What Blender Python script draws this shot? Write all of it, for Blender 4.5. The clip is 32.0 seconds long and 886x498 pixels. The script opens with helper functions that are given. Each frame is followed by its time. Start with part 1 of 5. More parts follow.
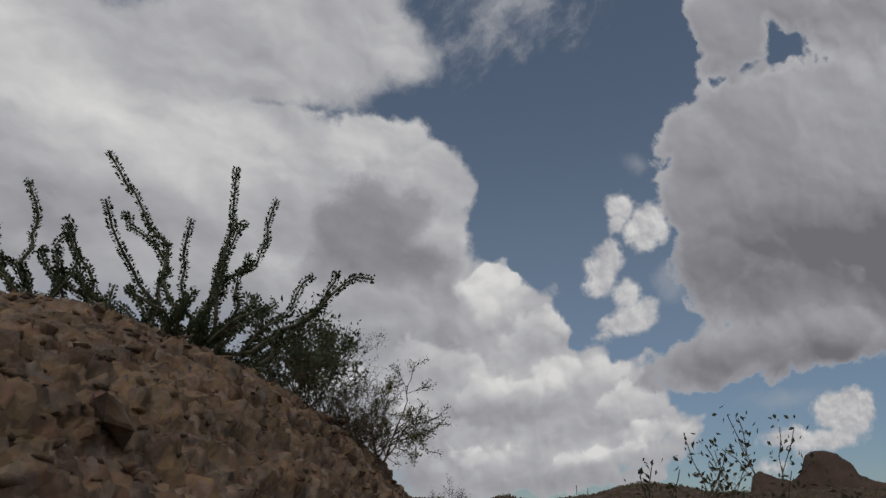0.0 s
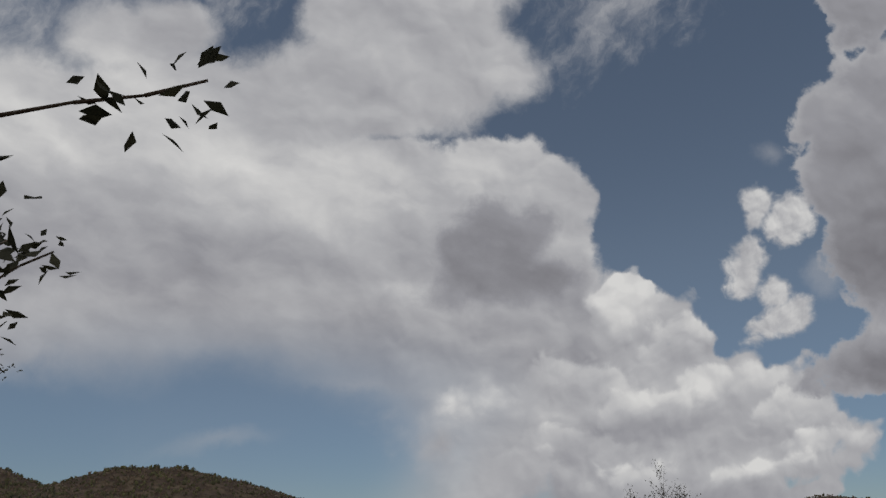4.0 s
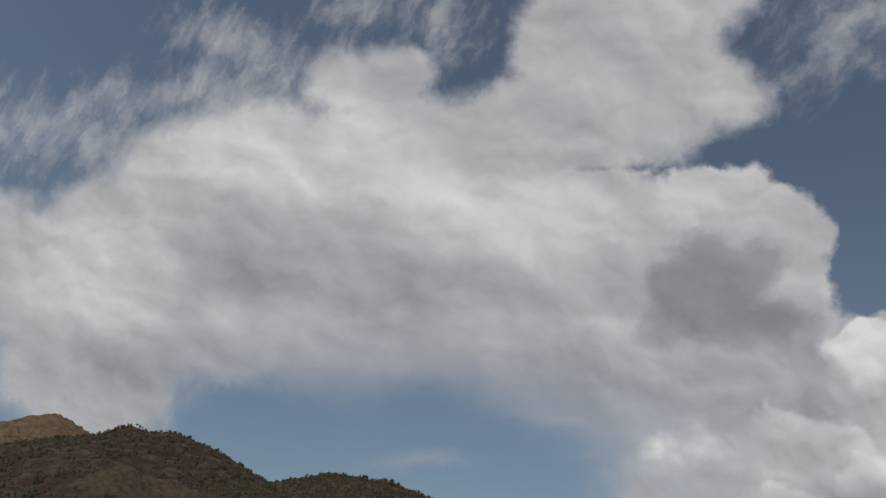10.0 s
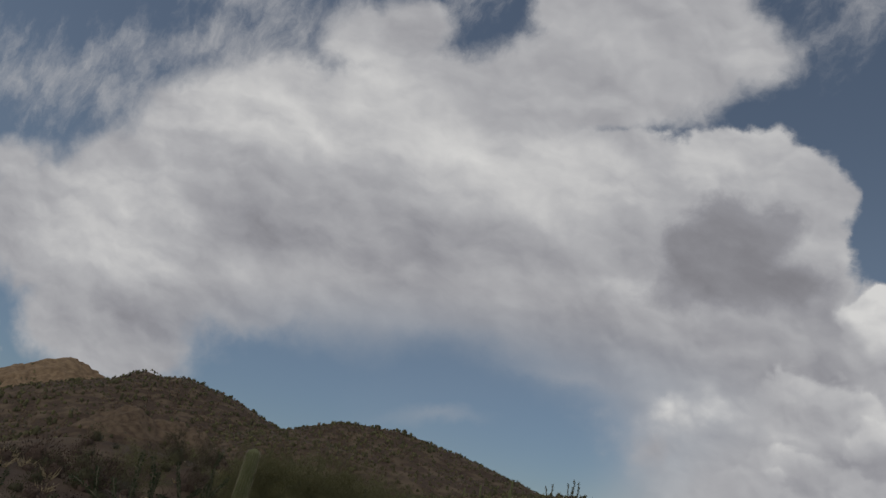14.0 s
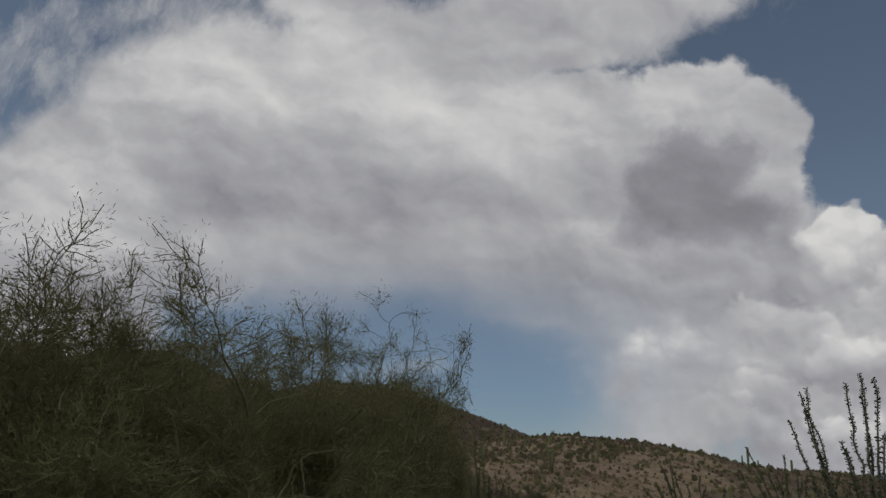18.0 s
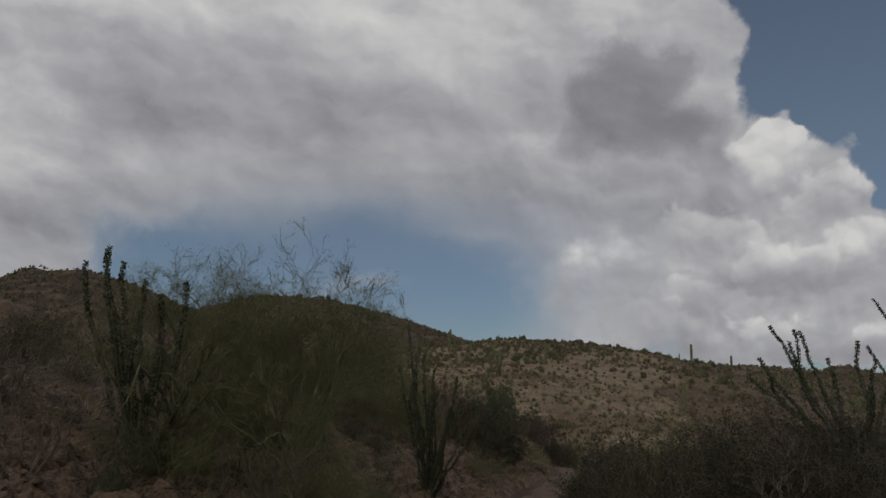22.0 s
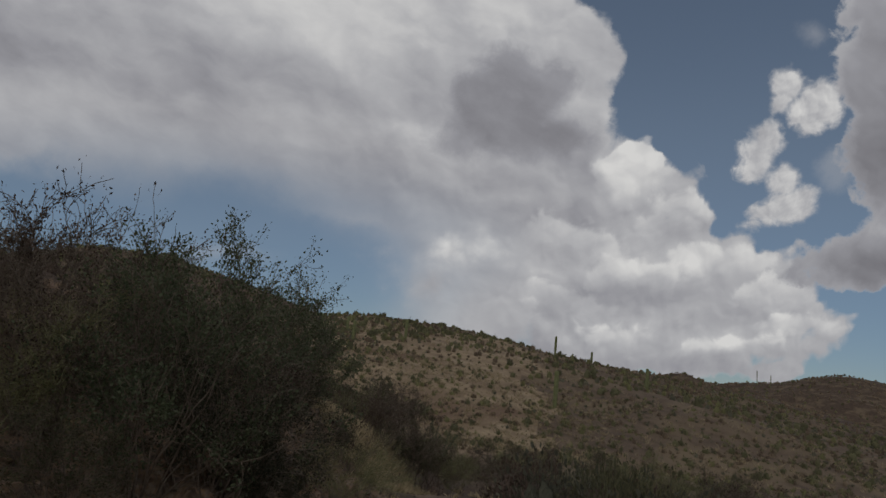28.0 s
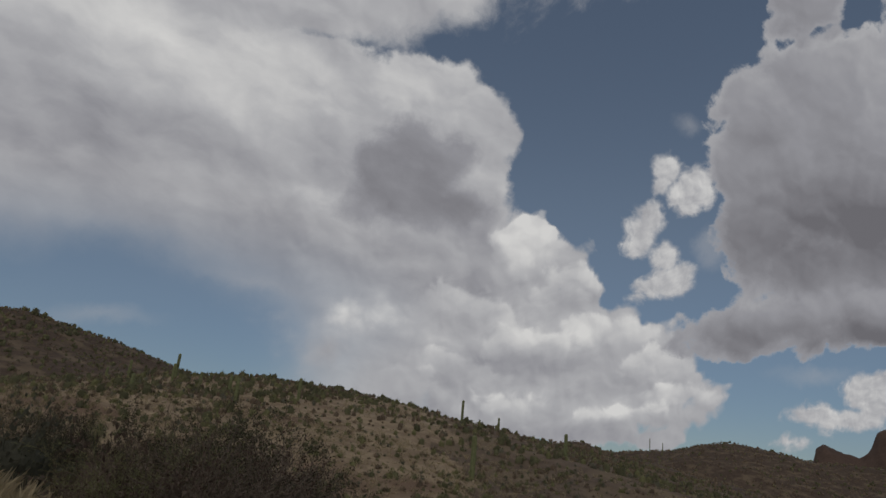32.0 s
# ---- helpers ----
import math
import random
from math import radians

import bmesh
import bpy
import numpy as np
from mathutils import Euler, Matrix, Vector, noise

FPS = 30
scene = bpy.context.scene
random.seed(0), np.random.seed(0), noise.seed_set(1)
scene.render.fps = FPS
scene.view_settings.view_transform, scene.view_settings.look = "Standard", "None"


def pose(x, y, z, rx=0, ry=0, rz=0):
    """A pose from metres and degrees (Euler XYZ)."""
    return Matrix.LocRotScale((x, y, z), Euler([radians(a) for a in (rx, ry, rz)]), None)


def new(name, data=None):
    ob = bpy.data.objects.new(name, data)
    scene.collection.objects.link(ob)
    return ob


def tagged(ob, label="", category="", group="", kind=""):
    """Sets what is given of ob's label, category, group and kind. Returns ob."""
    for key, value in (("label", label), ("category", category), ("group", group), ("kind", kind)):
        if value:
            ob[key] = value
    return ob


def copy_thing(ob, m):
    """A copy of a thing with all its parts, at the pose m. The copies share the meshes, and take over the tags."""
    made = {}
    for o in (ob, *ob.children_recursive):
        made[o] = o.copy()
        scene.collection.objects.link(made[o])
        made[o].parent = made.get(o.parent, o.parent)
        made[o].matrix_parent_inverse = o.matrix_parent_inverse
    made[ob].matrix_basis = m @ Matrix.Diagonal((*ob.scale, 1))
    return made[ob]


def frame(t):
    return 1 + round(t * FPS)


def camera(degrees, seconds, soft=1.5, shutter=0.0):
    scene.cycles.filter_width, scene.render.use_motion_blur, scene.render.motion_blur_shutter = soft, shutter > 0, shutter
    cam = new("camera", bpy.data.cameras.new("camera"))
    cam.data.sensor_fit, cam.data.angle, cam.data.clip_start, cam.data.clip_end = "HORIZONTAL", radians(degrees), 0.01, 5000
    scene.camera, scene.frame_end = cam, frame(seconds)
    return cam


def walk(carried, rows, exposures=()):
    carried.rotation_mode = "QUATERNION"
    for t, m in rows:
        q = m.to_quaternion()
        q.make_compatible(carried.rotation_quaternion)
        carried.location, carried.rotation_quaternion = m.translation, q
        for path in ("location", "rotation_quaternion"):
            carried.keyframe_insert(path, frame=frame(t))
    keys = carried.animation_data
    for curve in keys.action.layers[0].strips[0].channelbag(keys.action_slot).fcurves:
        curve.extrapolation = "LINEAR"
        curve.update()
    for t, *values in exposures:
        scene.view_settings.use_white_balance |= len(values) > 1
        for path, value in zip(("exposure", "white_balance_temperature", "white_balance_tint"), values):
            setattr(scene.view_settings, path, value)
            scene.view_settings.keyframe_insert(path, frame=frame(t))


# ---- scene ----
cam = camera(67.0, 32.0)
PATH = [
    (0.0, pose(0.00, -0.00, -0.00, 112.67, 0.17, -1.22)),
    (0.5, pose(0.14, 1.64, 0.12, 112.77, 0.80, -1.41)),
    (1.0, pose(0.32, 3.29, 0.11, 114.22, 0.79, -1.79)),
    (1.5, pose(0.37, 4.94, 0.10, 114.84, 0.43, -0.53)),
    (2.0, pose(0.31, 6.59, 0.10, 114.72, -0.25, 4.28)),
    (2.5, pose(0.14, 8.24, 0.11, 114.76, -0.33, 6.64)),
    (3.0, pose(-0.16, 9.86, 0.13, 114.70, 0.42, 8.53)),
    (3.5, pose(-0.58, 11.44, 0.15, 114.57, 0.67, 9.17)),
    (5.5, pose(-3.28, 17.26, 0.34, 114.05, 0.70, 16.61)),
    (6.0, pose(-4.14, 18.59, 0.42, 113.90, -0.16, 16.83)),
    (6.5, pose(-5.01, 19.89, 0.49, 114.62, -0.50, 19.11)),
    (7.0, pose(-5.85, 21.18, 0.51, 114.37, -0.68, 22.01)),
    (7.5, pose(-6.54, 22.48, 0.58, 113.26, -4.39, 28.86)),
    (8.0, pose(-7.05, 23.79, 0.69, 114.46, -4.60, 30.35)),
    (8.5, pose(-7.49, 25.09, 0.77, 114.65, -7.88, 29.63)),
    (9.0, pose(-8.02, 26.39, 0.85, 114.94, -8.31, 29.10)),
    (9.5, pose(-8.59, 27.69, 0.97, 115.03, -8.52, 28.56)),
    (10.0, pose(-9.19, 28.99, 1.11, 116.23, -7.84, 25.87)),
    (10.5, pose(-9.83, 30.29, 1.23, 116.61, -7.49, 25.15)),
    (11.0, pose(-10.51, 31.59, 1.20, 118.74, -6.55, 22.68)),
    (11.5, pose(-11.16, 32.89, 1.15, 118.67, -10.28, 24.03)),
    (12.0, pose(-11.88, 34.19, 1.08, 115.21, -8.71, 23.37)),
    (12.5, pose(-12.70, 35.49, 0.91, 113.99, -7.58, 23.44)),
    (13.0, pose(-13.61, 36.78, 0.72, 111.98, -9.52, 25.53)),
    (13.5, pose(-14.58, 38.07, 1.00, 112.46, -9.11, 26.63)),
    (14.0, pose(-15.24, 39.38, 1.02, 112.54, -9.40, 26.63)),
    (14.5, pose(-16.01, 40.67, 0.93, 112.43, -8.89, 26.52)),
    (16.5, pose(-19.83, 45.85, 0.89, 112.53, -6.61, 25.46)),
    (17.0, pose(-21.10, 47.14, 0.87, 111.88, -5.93, 25.25)),
    (17.5, pose(-22.38, 48.47, 1.04, 110.96, -4.39, 24.85)),
    (18.0, pose(-23.32, 49.87, 1.14, 108.78, -4.25, 25.50)),
    (18.5, pose(-23.98, 51.35, 1.14, 108.77, -2.26, 22.95)),
    (19.0, pose(-24.47, 52.85, 1.13, 107.78, -1.80, 19.08)),
    (19.5, pose(-24.85, 54.35, 1.16, 107.04, -1.53, 17.02)),
    (20.0, pose(-25.29, 55.85, 1.21, 102.02, -0.24, 14.37)),
    (20.5, pose(-25.91, 57.35, 1.00, 100.63, -1.40, 15.38)),
    (21.0, pose(-26.59, 58.84, 1.05, 100.43, -2.75, 16.92)),
    (21.5, pose(-27.38, 60.34, 0.93, 101.52, -2.42, 19.71)),
    (22.0, pose(-28.06, 61.83, 0.79, 101.72, -2.05, 21.02)),
    (22.5, pose(-28.73, 63.30, 0.63, 102.02, -1.87, 20.67)),
    (23.0, pose(-29.28, 64.82, 0.51, 103.92, -2.21, 19.32)),
    (23.5, pose(-29.79, 66.37, 0.45, 100.02, -4.01, 17.32)),
    (24.0, pose(-30.32, 67.92, 0.26, 99.49, -5.96, 16.84)),
    (24.5, pose(-30.68, 69.49, 0.06, 98.44, -5.81, 15.36)),
    (25.0, pose(-31.08, 71.07, -0.08, 98.11, -4.90, 12.47)),
    (25.5, pose(-31.52, 72.67, -0.25, 99.47, -3.98, 10.67)),
    (26.0, pose(-31.88, 74.27, -0.50, 98.94, -3.58, 10.38)),
    (26.5, pose(-32.04, 75.87, -0.51, 99.54, -4.81, 9.10)),
    (28.5, pose(-32.70, 82.33, -0.55, 103.63, -7.40, 8.83)),
    (29.0, pose(-33.10, 83.95, -0.58, 110.91, -14.79, 4.92)),
    (29.5, pose(-33.38, 85.57, -0.62, 108.37, -9.63, 4.90)),
    (30.0, pose(-33.65, 87.19, -0.65, 106.20, -5.72, 4.70)),
    (30.5, pose(-34.08, 88.80, -0.72, 104.62, -5.69, 5.11)),
    (31.0, pose(-34.46, 90.41, -0.80, 105.47, -7.30, 4.91)),
    (31.5, pose(-34.80, 92.03, -0.88, 106.61, -7.08, 2.80)),
    (32.0, pose(-35.08, 93.66, -0.95, 107.99, -5.40, 0.10)),
]
walk(cam, PATH, [(0, 0.05), (1, 0.28), (2, 0.2), (3, 0.06), (6, 0.0), (9, 0.0), (11, 0.1), (13, 0.0), (18, 0.0), (20, -0.1), (26, -0.1), (28.5, 0.0), (30, -0.08), (32, -0.05)])

# ---------------------------------------------------------------- light and sky
world = bpy.data.worlds.new("desert_sky")
scene.world = world
world.use_nodes = True
SUN_UP, SUN_TURN = 58.0, 190.0          # degrees above the horizon; compass turn of the sun

# The clouds lie on a plane that the sky is projected to: u to the right, v up.
SKY_AZ, SKY_EL = radians(14), radians(22)
sky_f = Vector((-math.sin(SKY_AZ) * math.cos(SKY_EL), math.cos(SKY_AZ) * math.cos(SKY_EL), math.sin(SKY_EL)))
sky_r = Vector((math.cos(SKY_AZ), math.sin(SKY_AZ), 0))
sky_u = sky_r.cross(sky_f)

# cloud masses: u, v, half width, half height, turn in degrees
# the great anvil
ANVIL_HEAD = [
    (-0.626, 0.152, 0.265, 0.178, 5.8), (-0.36, 0.139, 0.281, 0.181, 1.3), (-0.414, 0.353, 0.088, 0.058, -0.8),
    (-0.338, 0.37, 0.062, 0.043, -1.0), (-0.132, 0.075, 0.257, 0.137, 2.0), (0.145, 0.142, 0.117, 0.078, 1.4),
    (0.221, 0.124, 0.072, 0.065, 1.6), (0.206, 0.055, 0.084, 0.087, 2.4), (0.236, -0.006, 0.081, 0.054, 3.1),
    (-0.085, -0.04, 0.333, 0.099, 3.3), (0.154, -0.073, 0.197, 0.078, 3.8), (-0.024, 0.147, 0.125, 0.068, 1.3),
    (-0.07, -0.216, 0.352, 0.213, 7.4), (-0.251, -0.083, 0.314, 0.104, 5.1),
]
# its far end, drawn out
ANVIL_TAIL = [
    (-0.985, 0.016, 0.208, 0.13, 3.1), (-0.873, -0.119, 0.18, 0.12, 4.9), (-0.848, -0.197, 0.167, 0.07, 5.9),
    (-0.769, 0.028, 0.287, 0.188, 3.1), (-0.568, 0.001, 0.231, 0.141, 3.6), (-1.07, 0.085, 0.144, 0.058, 2.2),
    (-1.129, 0.13, 0.099, 0.038, -6.2), (-1.119, 0.028, 0.111, 0.06, 1.3), (-0.969, -0.14, 0.123, 0.093, 3.6),
]
# blue sky under the anvil
OPENING = [
    (-0.464, -0.272, 0.195, 0.131, 7.4), (-0.273, -0.269, 0.255, 0.138, 7.8),
]
# where the anvil thins out above it
HAZY_OPENING = [
    (-0.126, -0.248, 0.16, 0.091, 7.8), (-0.281, -0.165, 0.218, 0.052, -1.4), (-0.057, -0.288, 0.098, 0.098, 8.5),
]
# a greyer deck behind the anvil
DECK = [
    (-0.006, 0.392, 0.157, 0.162, -1.3), (-0.054, 0.285, 0.205, 0.084, -0.1), (0.099, 0.324, 0.109, 0.068, -0.5),
    (0.034, 0.49, 0.17, 0.101, -2.3), (-0.201, 0.24, 0.152, 0.086, 0.3), (-0.02, 0.605, 0.158, 0.114, -3.5),
    (-0.348, 0.249, 0.123, 0.093, 0.2),
]
# frayed wisps
WISPS = [
    (-0.972, 0.271, 0.215, 0.052, -18.0), (-0.879, 0.327, 0.177, 0.034, 9.7), (-0.652, 0.349, 0.153, 0.054, -1.0),
    (-0.495, 0.369, 0.112, 0.042, -1.4), (-0.376, 0.357, 0.086, 0.05, -1.2), (-1.129, 0.276, 0.067, 0.044, -23.9),
    (-0.646, 0.446, 0.098, 0.045, -10.9), (-0.348, 0.515, 0.058, 0.035, -2.4), (-0.267, 0.454, 0.042, 0.053, -1.8),
    (-0.423, 0.479, 0.05, 0.035, -2.0), (0.299, 0.406, 0.064, 0.029, 44.3), (0.375, 0.472, 0.061, 0.023, 29.5),
    (0.285, 0.385, 0.051, 0.035, 10.4), (0.347, 0.428, 0.058, 0.025, 10.8),
]
# thin flecks
FLECKS = [
    (-0.266, -0.24, 0.045, 0.008, 7.4), (-0.066, -0.149, 0.039, 0.006, -7.5), (0.561, 0.195, 0.015, 0.011, 10.7),
    (0.649, 0.006, 0.029, 0.032, -13.5), (0.895, -0.18, 0.043, 0.008, 7.2),
]
# one darker scrap in front of the bright mass
SCRAP = [
    (0.093, 0.033, 0.054, 0.071, 4.7), (0.147, 0.046, 0.07, 0.059, 4.7), (0.141, -0.007, 0.1, 0.036, 4.6),
    (0.215, -0.001, 0.075, 0.028, 4.6), (0.126, 0.091, 0.05, 0.029, 4.8), (0.076, -0.029, 0.037, 0.023, 4.6),
    (0.194, 0.073, 0.041, 0.035, 4.8),
]
# the heaped tower in front
TOWER_EDGE = [
    (0.332, -0.03, 0.057, 0.051, 9.5), (0.394, -0.056, 0.052, 0.043, 9.1), (0.424, -0.106, 0.059, 0.048, 8.5),
    (0.459, -0.11, 0.046, 0.037, 8.5), (0.5, -0.142, 0.067, 0.039, 8.1), (0.565, -0.161, 0.055, 0.036, 7.8),
    (0.619, -0.197, 0.06, 0.039, 7.4), (0.643, -0.235, 0.064, 0.037, 7.0), (0.698, -0.239, 0.034, 0.018, 6.9),
    (0.618, -0.285, 0.103, 0.025, 6.5), (0.397, -0.077, 0.057, 0.049, 4.1), (0.345, -0.032, 0.049, 0.043, 4.8),
    (0.434, -0.106, 0.058, 0.038, 3.7),
]
TOWER_BODY = [
    (0.444, -0.257, 0.184, 0.103, 7.0), (0.352, -0.131, 0.084, 0.099, 8.4), (0.434, -0.156, 0.086, 0.074, 8.0),
    (0.304, -0.275, 0.165, 0.101, 7.0), (0.136, -0.295, 0.095, 0.053, 7.0), (0.083, -0.188, 0.063, 0.052, 8.2),
    (0.118, -0.152, 0.038, 0.03, 8.5), (-0.023, -0.205, 0.029, 0.013, 8.2), (-0.01, -0.261, 0.023, 0.029, 7.6),
    (0.05, -0.245, 0.058, 0.057, 7.7), (0.282, -0.159, 0.145, 0.098, 8.2), (0.548, -0.324, 0.161, 0.012, 6.2),
    (0.178, -0.335, 0.176, 0.054, 6.5),
]
# sunlit heads and greyer folds
TOWER_LIT = [
    (0.099, -0.181, 0.059, 0.041, 8.3), (0.338, -0.038, 0.048, 0.052, 9.4), (0.418, -0.079, 0.055, 0.036, 8.8),
    (0.482, -0.151, 0.112, 0.024, 8.0), (0.354, -0.289, 0.058, 0.022, 6.8), (0.549, -0.277, 0.075, 0.015, 6.7),
    (0.659, -0.233, 0.052, 0.014, 7.0), (0.136, -0.145, 0.034, 0.022, 8.6), (0.381, -0.017, 0.028, 0.022, 9.5),
]
TOWER_GREY = [
    (0.207, -0.099, 0.115, 0.048, 9.0), (0.306, -0.238, 0.147, 0.033, 7.4), (0.459, -0.33, 0.253, 0.017, 6.3),
    (0.542, -0.247, 0.095, 0.009, 7.0), (0.194, -0.324, 0.133, 0.032, 6.6), (0.425, -0.113, 0.015, 0.005, 8.5),
    (0.046, -0.271, 0.042, 0.026, 7.4), (0.255, -0.163, 0.063, 0.036, 8.2), (0.164, -0.256, 0.07, 0.027, 7.4),
]
# the grey bank across the gap of blue
BANK = [
    (0.935, 0.236, 0.342, 0.196, 7.1), (0.668, 0.263, 0.058, 0.055, 7.9), (0.694, 0.167, 0.092, 0.095, 6.6),
    (0.729, 0.062, 0.083, 0.097, 5.2), (0.718, 0.477, 0.097, 0.092, 10.5), (0.71, 0.397, 0.05, 0.034, 9.5),
    (0.815, 0.523, 0.145, 0.062, 10.8), (1.004, 0.51, 0.15, 0.101, 10.2), (0.952, 0.001, 0.259, 0.086, 4.2),
    (0.762, -0.115, 0.137, 0.053, 9.8), (0.723, -0.148, 0.127, 0.035, 7.8), (0.85, -0.086, 0.141, 0.057, 3.2),
    (0.982, -0.078, 0.186, 0.046, 9.0), (1.093, -0.015, 0.196, 0.052, 8.7), (1.349, 0.321, 0.474, 0.36, 7.5),
]
BANK_LOBES = [
    (0.982, 0.273, 0.382, 0.214, 7.5), (0.736, 0.472, 0.122, 0.111, 10.4), (0.899, 0.544, 0.188, 0.078, 10.9),
    (0.68, 0.243, 0.084, 0.083, 7.6), (1.114, 0.258, 0.268, 0.214, 7.1), (0.957, -0.065, 0.282, 0.063, 9.2),
    (0.764, -0.105, 0.107, 0.044, 11.7), (0.685, -0.153, 0.097, 0.019, 9.5),
]
BANK_DARK = [
    (0.96, 0.063, 0.299, 0.061, 6.6), (1.112, 0.097, 0.292, 0.085, 5.2), (0.829, 0.032, 0.129, 0.04, 4.7),
    (0.96, -0.112, 0.208, 0.02, 9.5),
]
# small heaps
PUFFS = [
    (0.545, 0.12, 0.027, 0.029, 10.3), (0.539, 0.093, 0.017, 0.017, 10.2), (0.583, 0.09, 0.034, 0.029, 10.1),
    (0.595, 0.117, 0.038, 0.027, 10.3), (0.616, 0.096, 0.031, 0.031, 10.1), (0.594, 0.07, 0.027, 0.016, 10.0),
    (0.518, 0.014, 0.03, 0.042, 9.8), (0.529, 0.039, 0.032, 0.031, 9.9), (0.537, 0.058, 0.017, 0.017, 10.0),
    (0.52, -0.013, 0.019, 0.015, 9.7), (0.573, -0.018, 0.031, 0.028, 9.6), (0.559, -0.072, 0.042, 0.022, 9.3),
    (0.592, -0.055, 0.044, 0.03, 9.4), (0.605, -0.037, 0.029, 0.021, 9.5), (0.538, -0.088, 0.025, 0.013, 9.2),
]
LOW_PUFFS = [
    (1.004, -0.191, 0.054, 0.042, 7.0), (0.912, -0.246, 0.07, 0.023, 6.6), (0.988, -0.245, 0.099, 0.025, 6.5),
    (0.878, -0.298, 0.047, 0.019, 6.1), (1.041, -0.195, 0.059, 0.052, 6.9), (-1.19, -0.175, 0.063, 0.056, 3.9),
    (-1.177, -0.234, 0.057, 0.032, 4.7),
]
ANVIL_LIT = [
    (-0.535, 0.258, 0.275, 0.081, -7.4), (-0.268, 0.159, 0.092, 0.062, -23.1), (-0.091, 0.137, 0.128, 0.06, 1.4),
    (-0.867, 0.03, 0.154, 0.087, 2.2), (0.136, 0.192, 0.118, 0.028, 0.9), (-0.179, -0.016, 0.029, 0.015, 3.0),
    (-0.536, -0.039, 0.069, 0.02, -10.6),
]
ANVIL_GREY = [
    (-0.493, 0.022, 0.292, 0.056, -3.1), (-0.041, -0.102, 0.244, 0.04, 3.9), (0.191, -0.063, 0.134, 0.039, 3.7),
    (-0.697, -0.129, 0.143, 0.045, 3.8), (-0.312, -0.018, 0.181, 0.043, 2.9),
]
ANVIL_LOBES = [
    (-0.003, 0.276, 0.276, 0.096, -0.0), (-0.576, 0.162, 0.332, 0.176, 5.8), (-0.319, 0.086, 0.185, 0.132, -17.3),
    (-0.089, 0.085, 0.186, 0.127, 2.0), (0.153, 0.126, 0.132, 0.094, 1.6), (0.202, 0.051, 0.068, 0.068, 2.4),
    (-0.869, -0.037, 0.209, 0.155, -5.8),
]
TOWER_LOBES = [
    (0.244, -0.2, 0.143, 0.089, 7.8), (0.343, -0.041, 0.069, 0.067, 9.3), (0.417, -0.098, 0.071, 0.059, 8.6),
    (0.101, -0.19, 0.076, 0.059, 8.2), (0.498, -0.156, 0.103, 0.039, 7.9), (0.366, -0.202, 0.084, 0.046, 7.7),
    (0.595, -0.205, 0.081, 0.043, 7.3), (0.254, -0.253, 0.099, 0.041, 7.3), (0.646, -0.247, 0.083, 0.027, 6.9),
    (0.356, -0.298, 0.075, 0.024, 6.7), (0.552, -0.292, 0.101, 0.021, 6.5), (0.171, -0.291, 0.096, 0.04, 7.0),
]


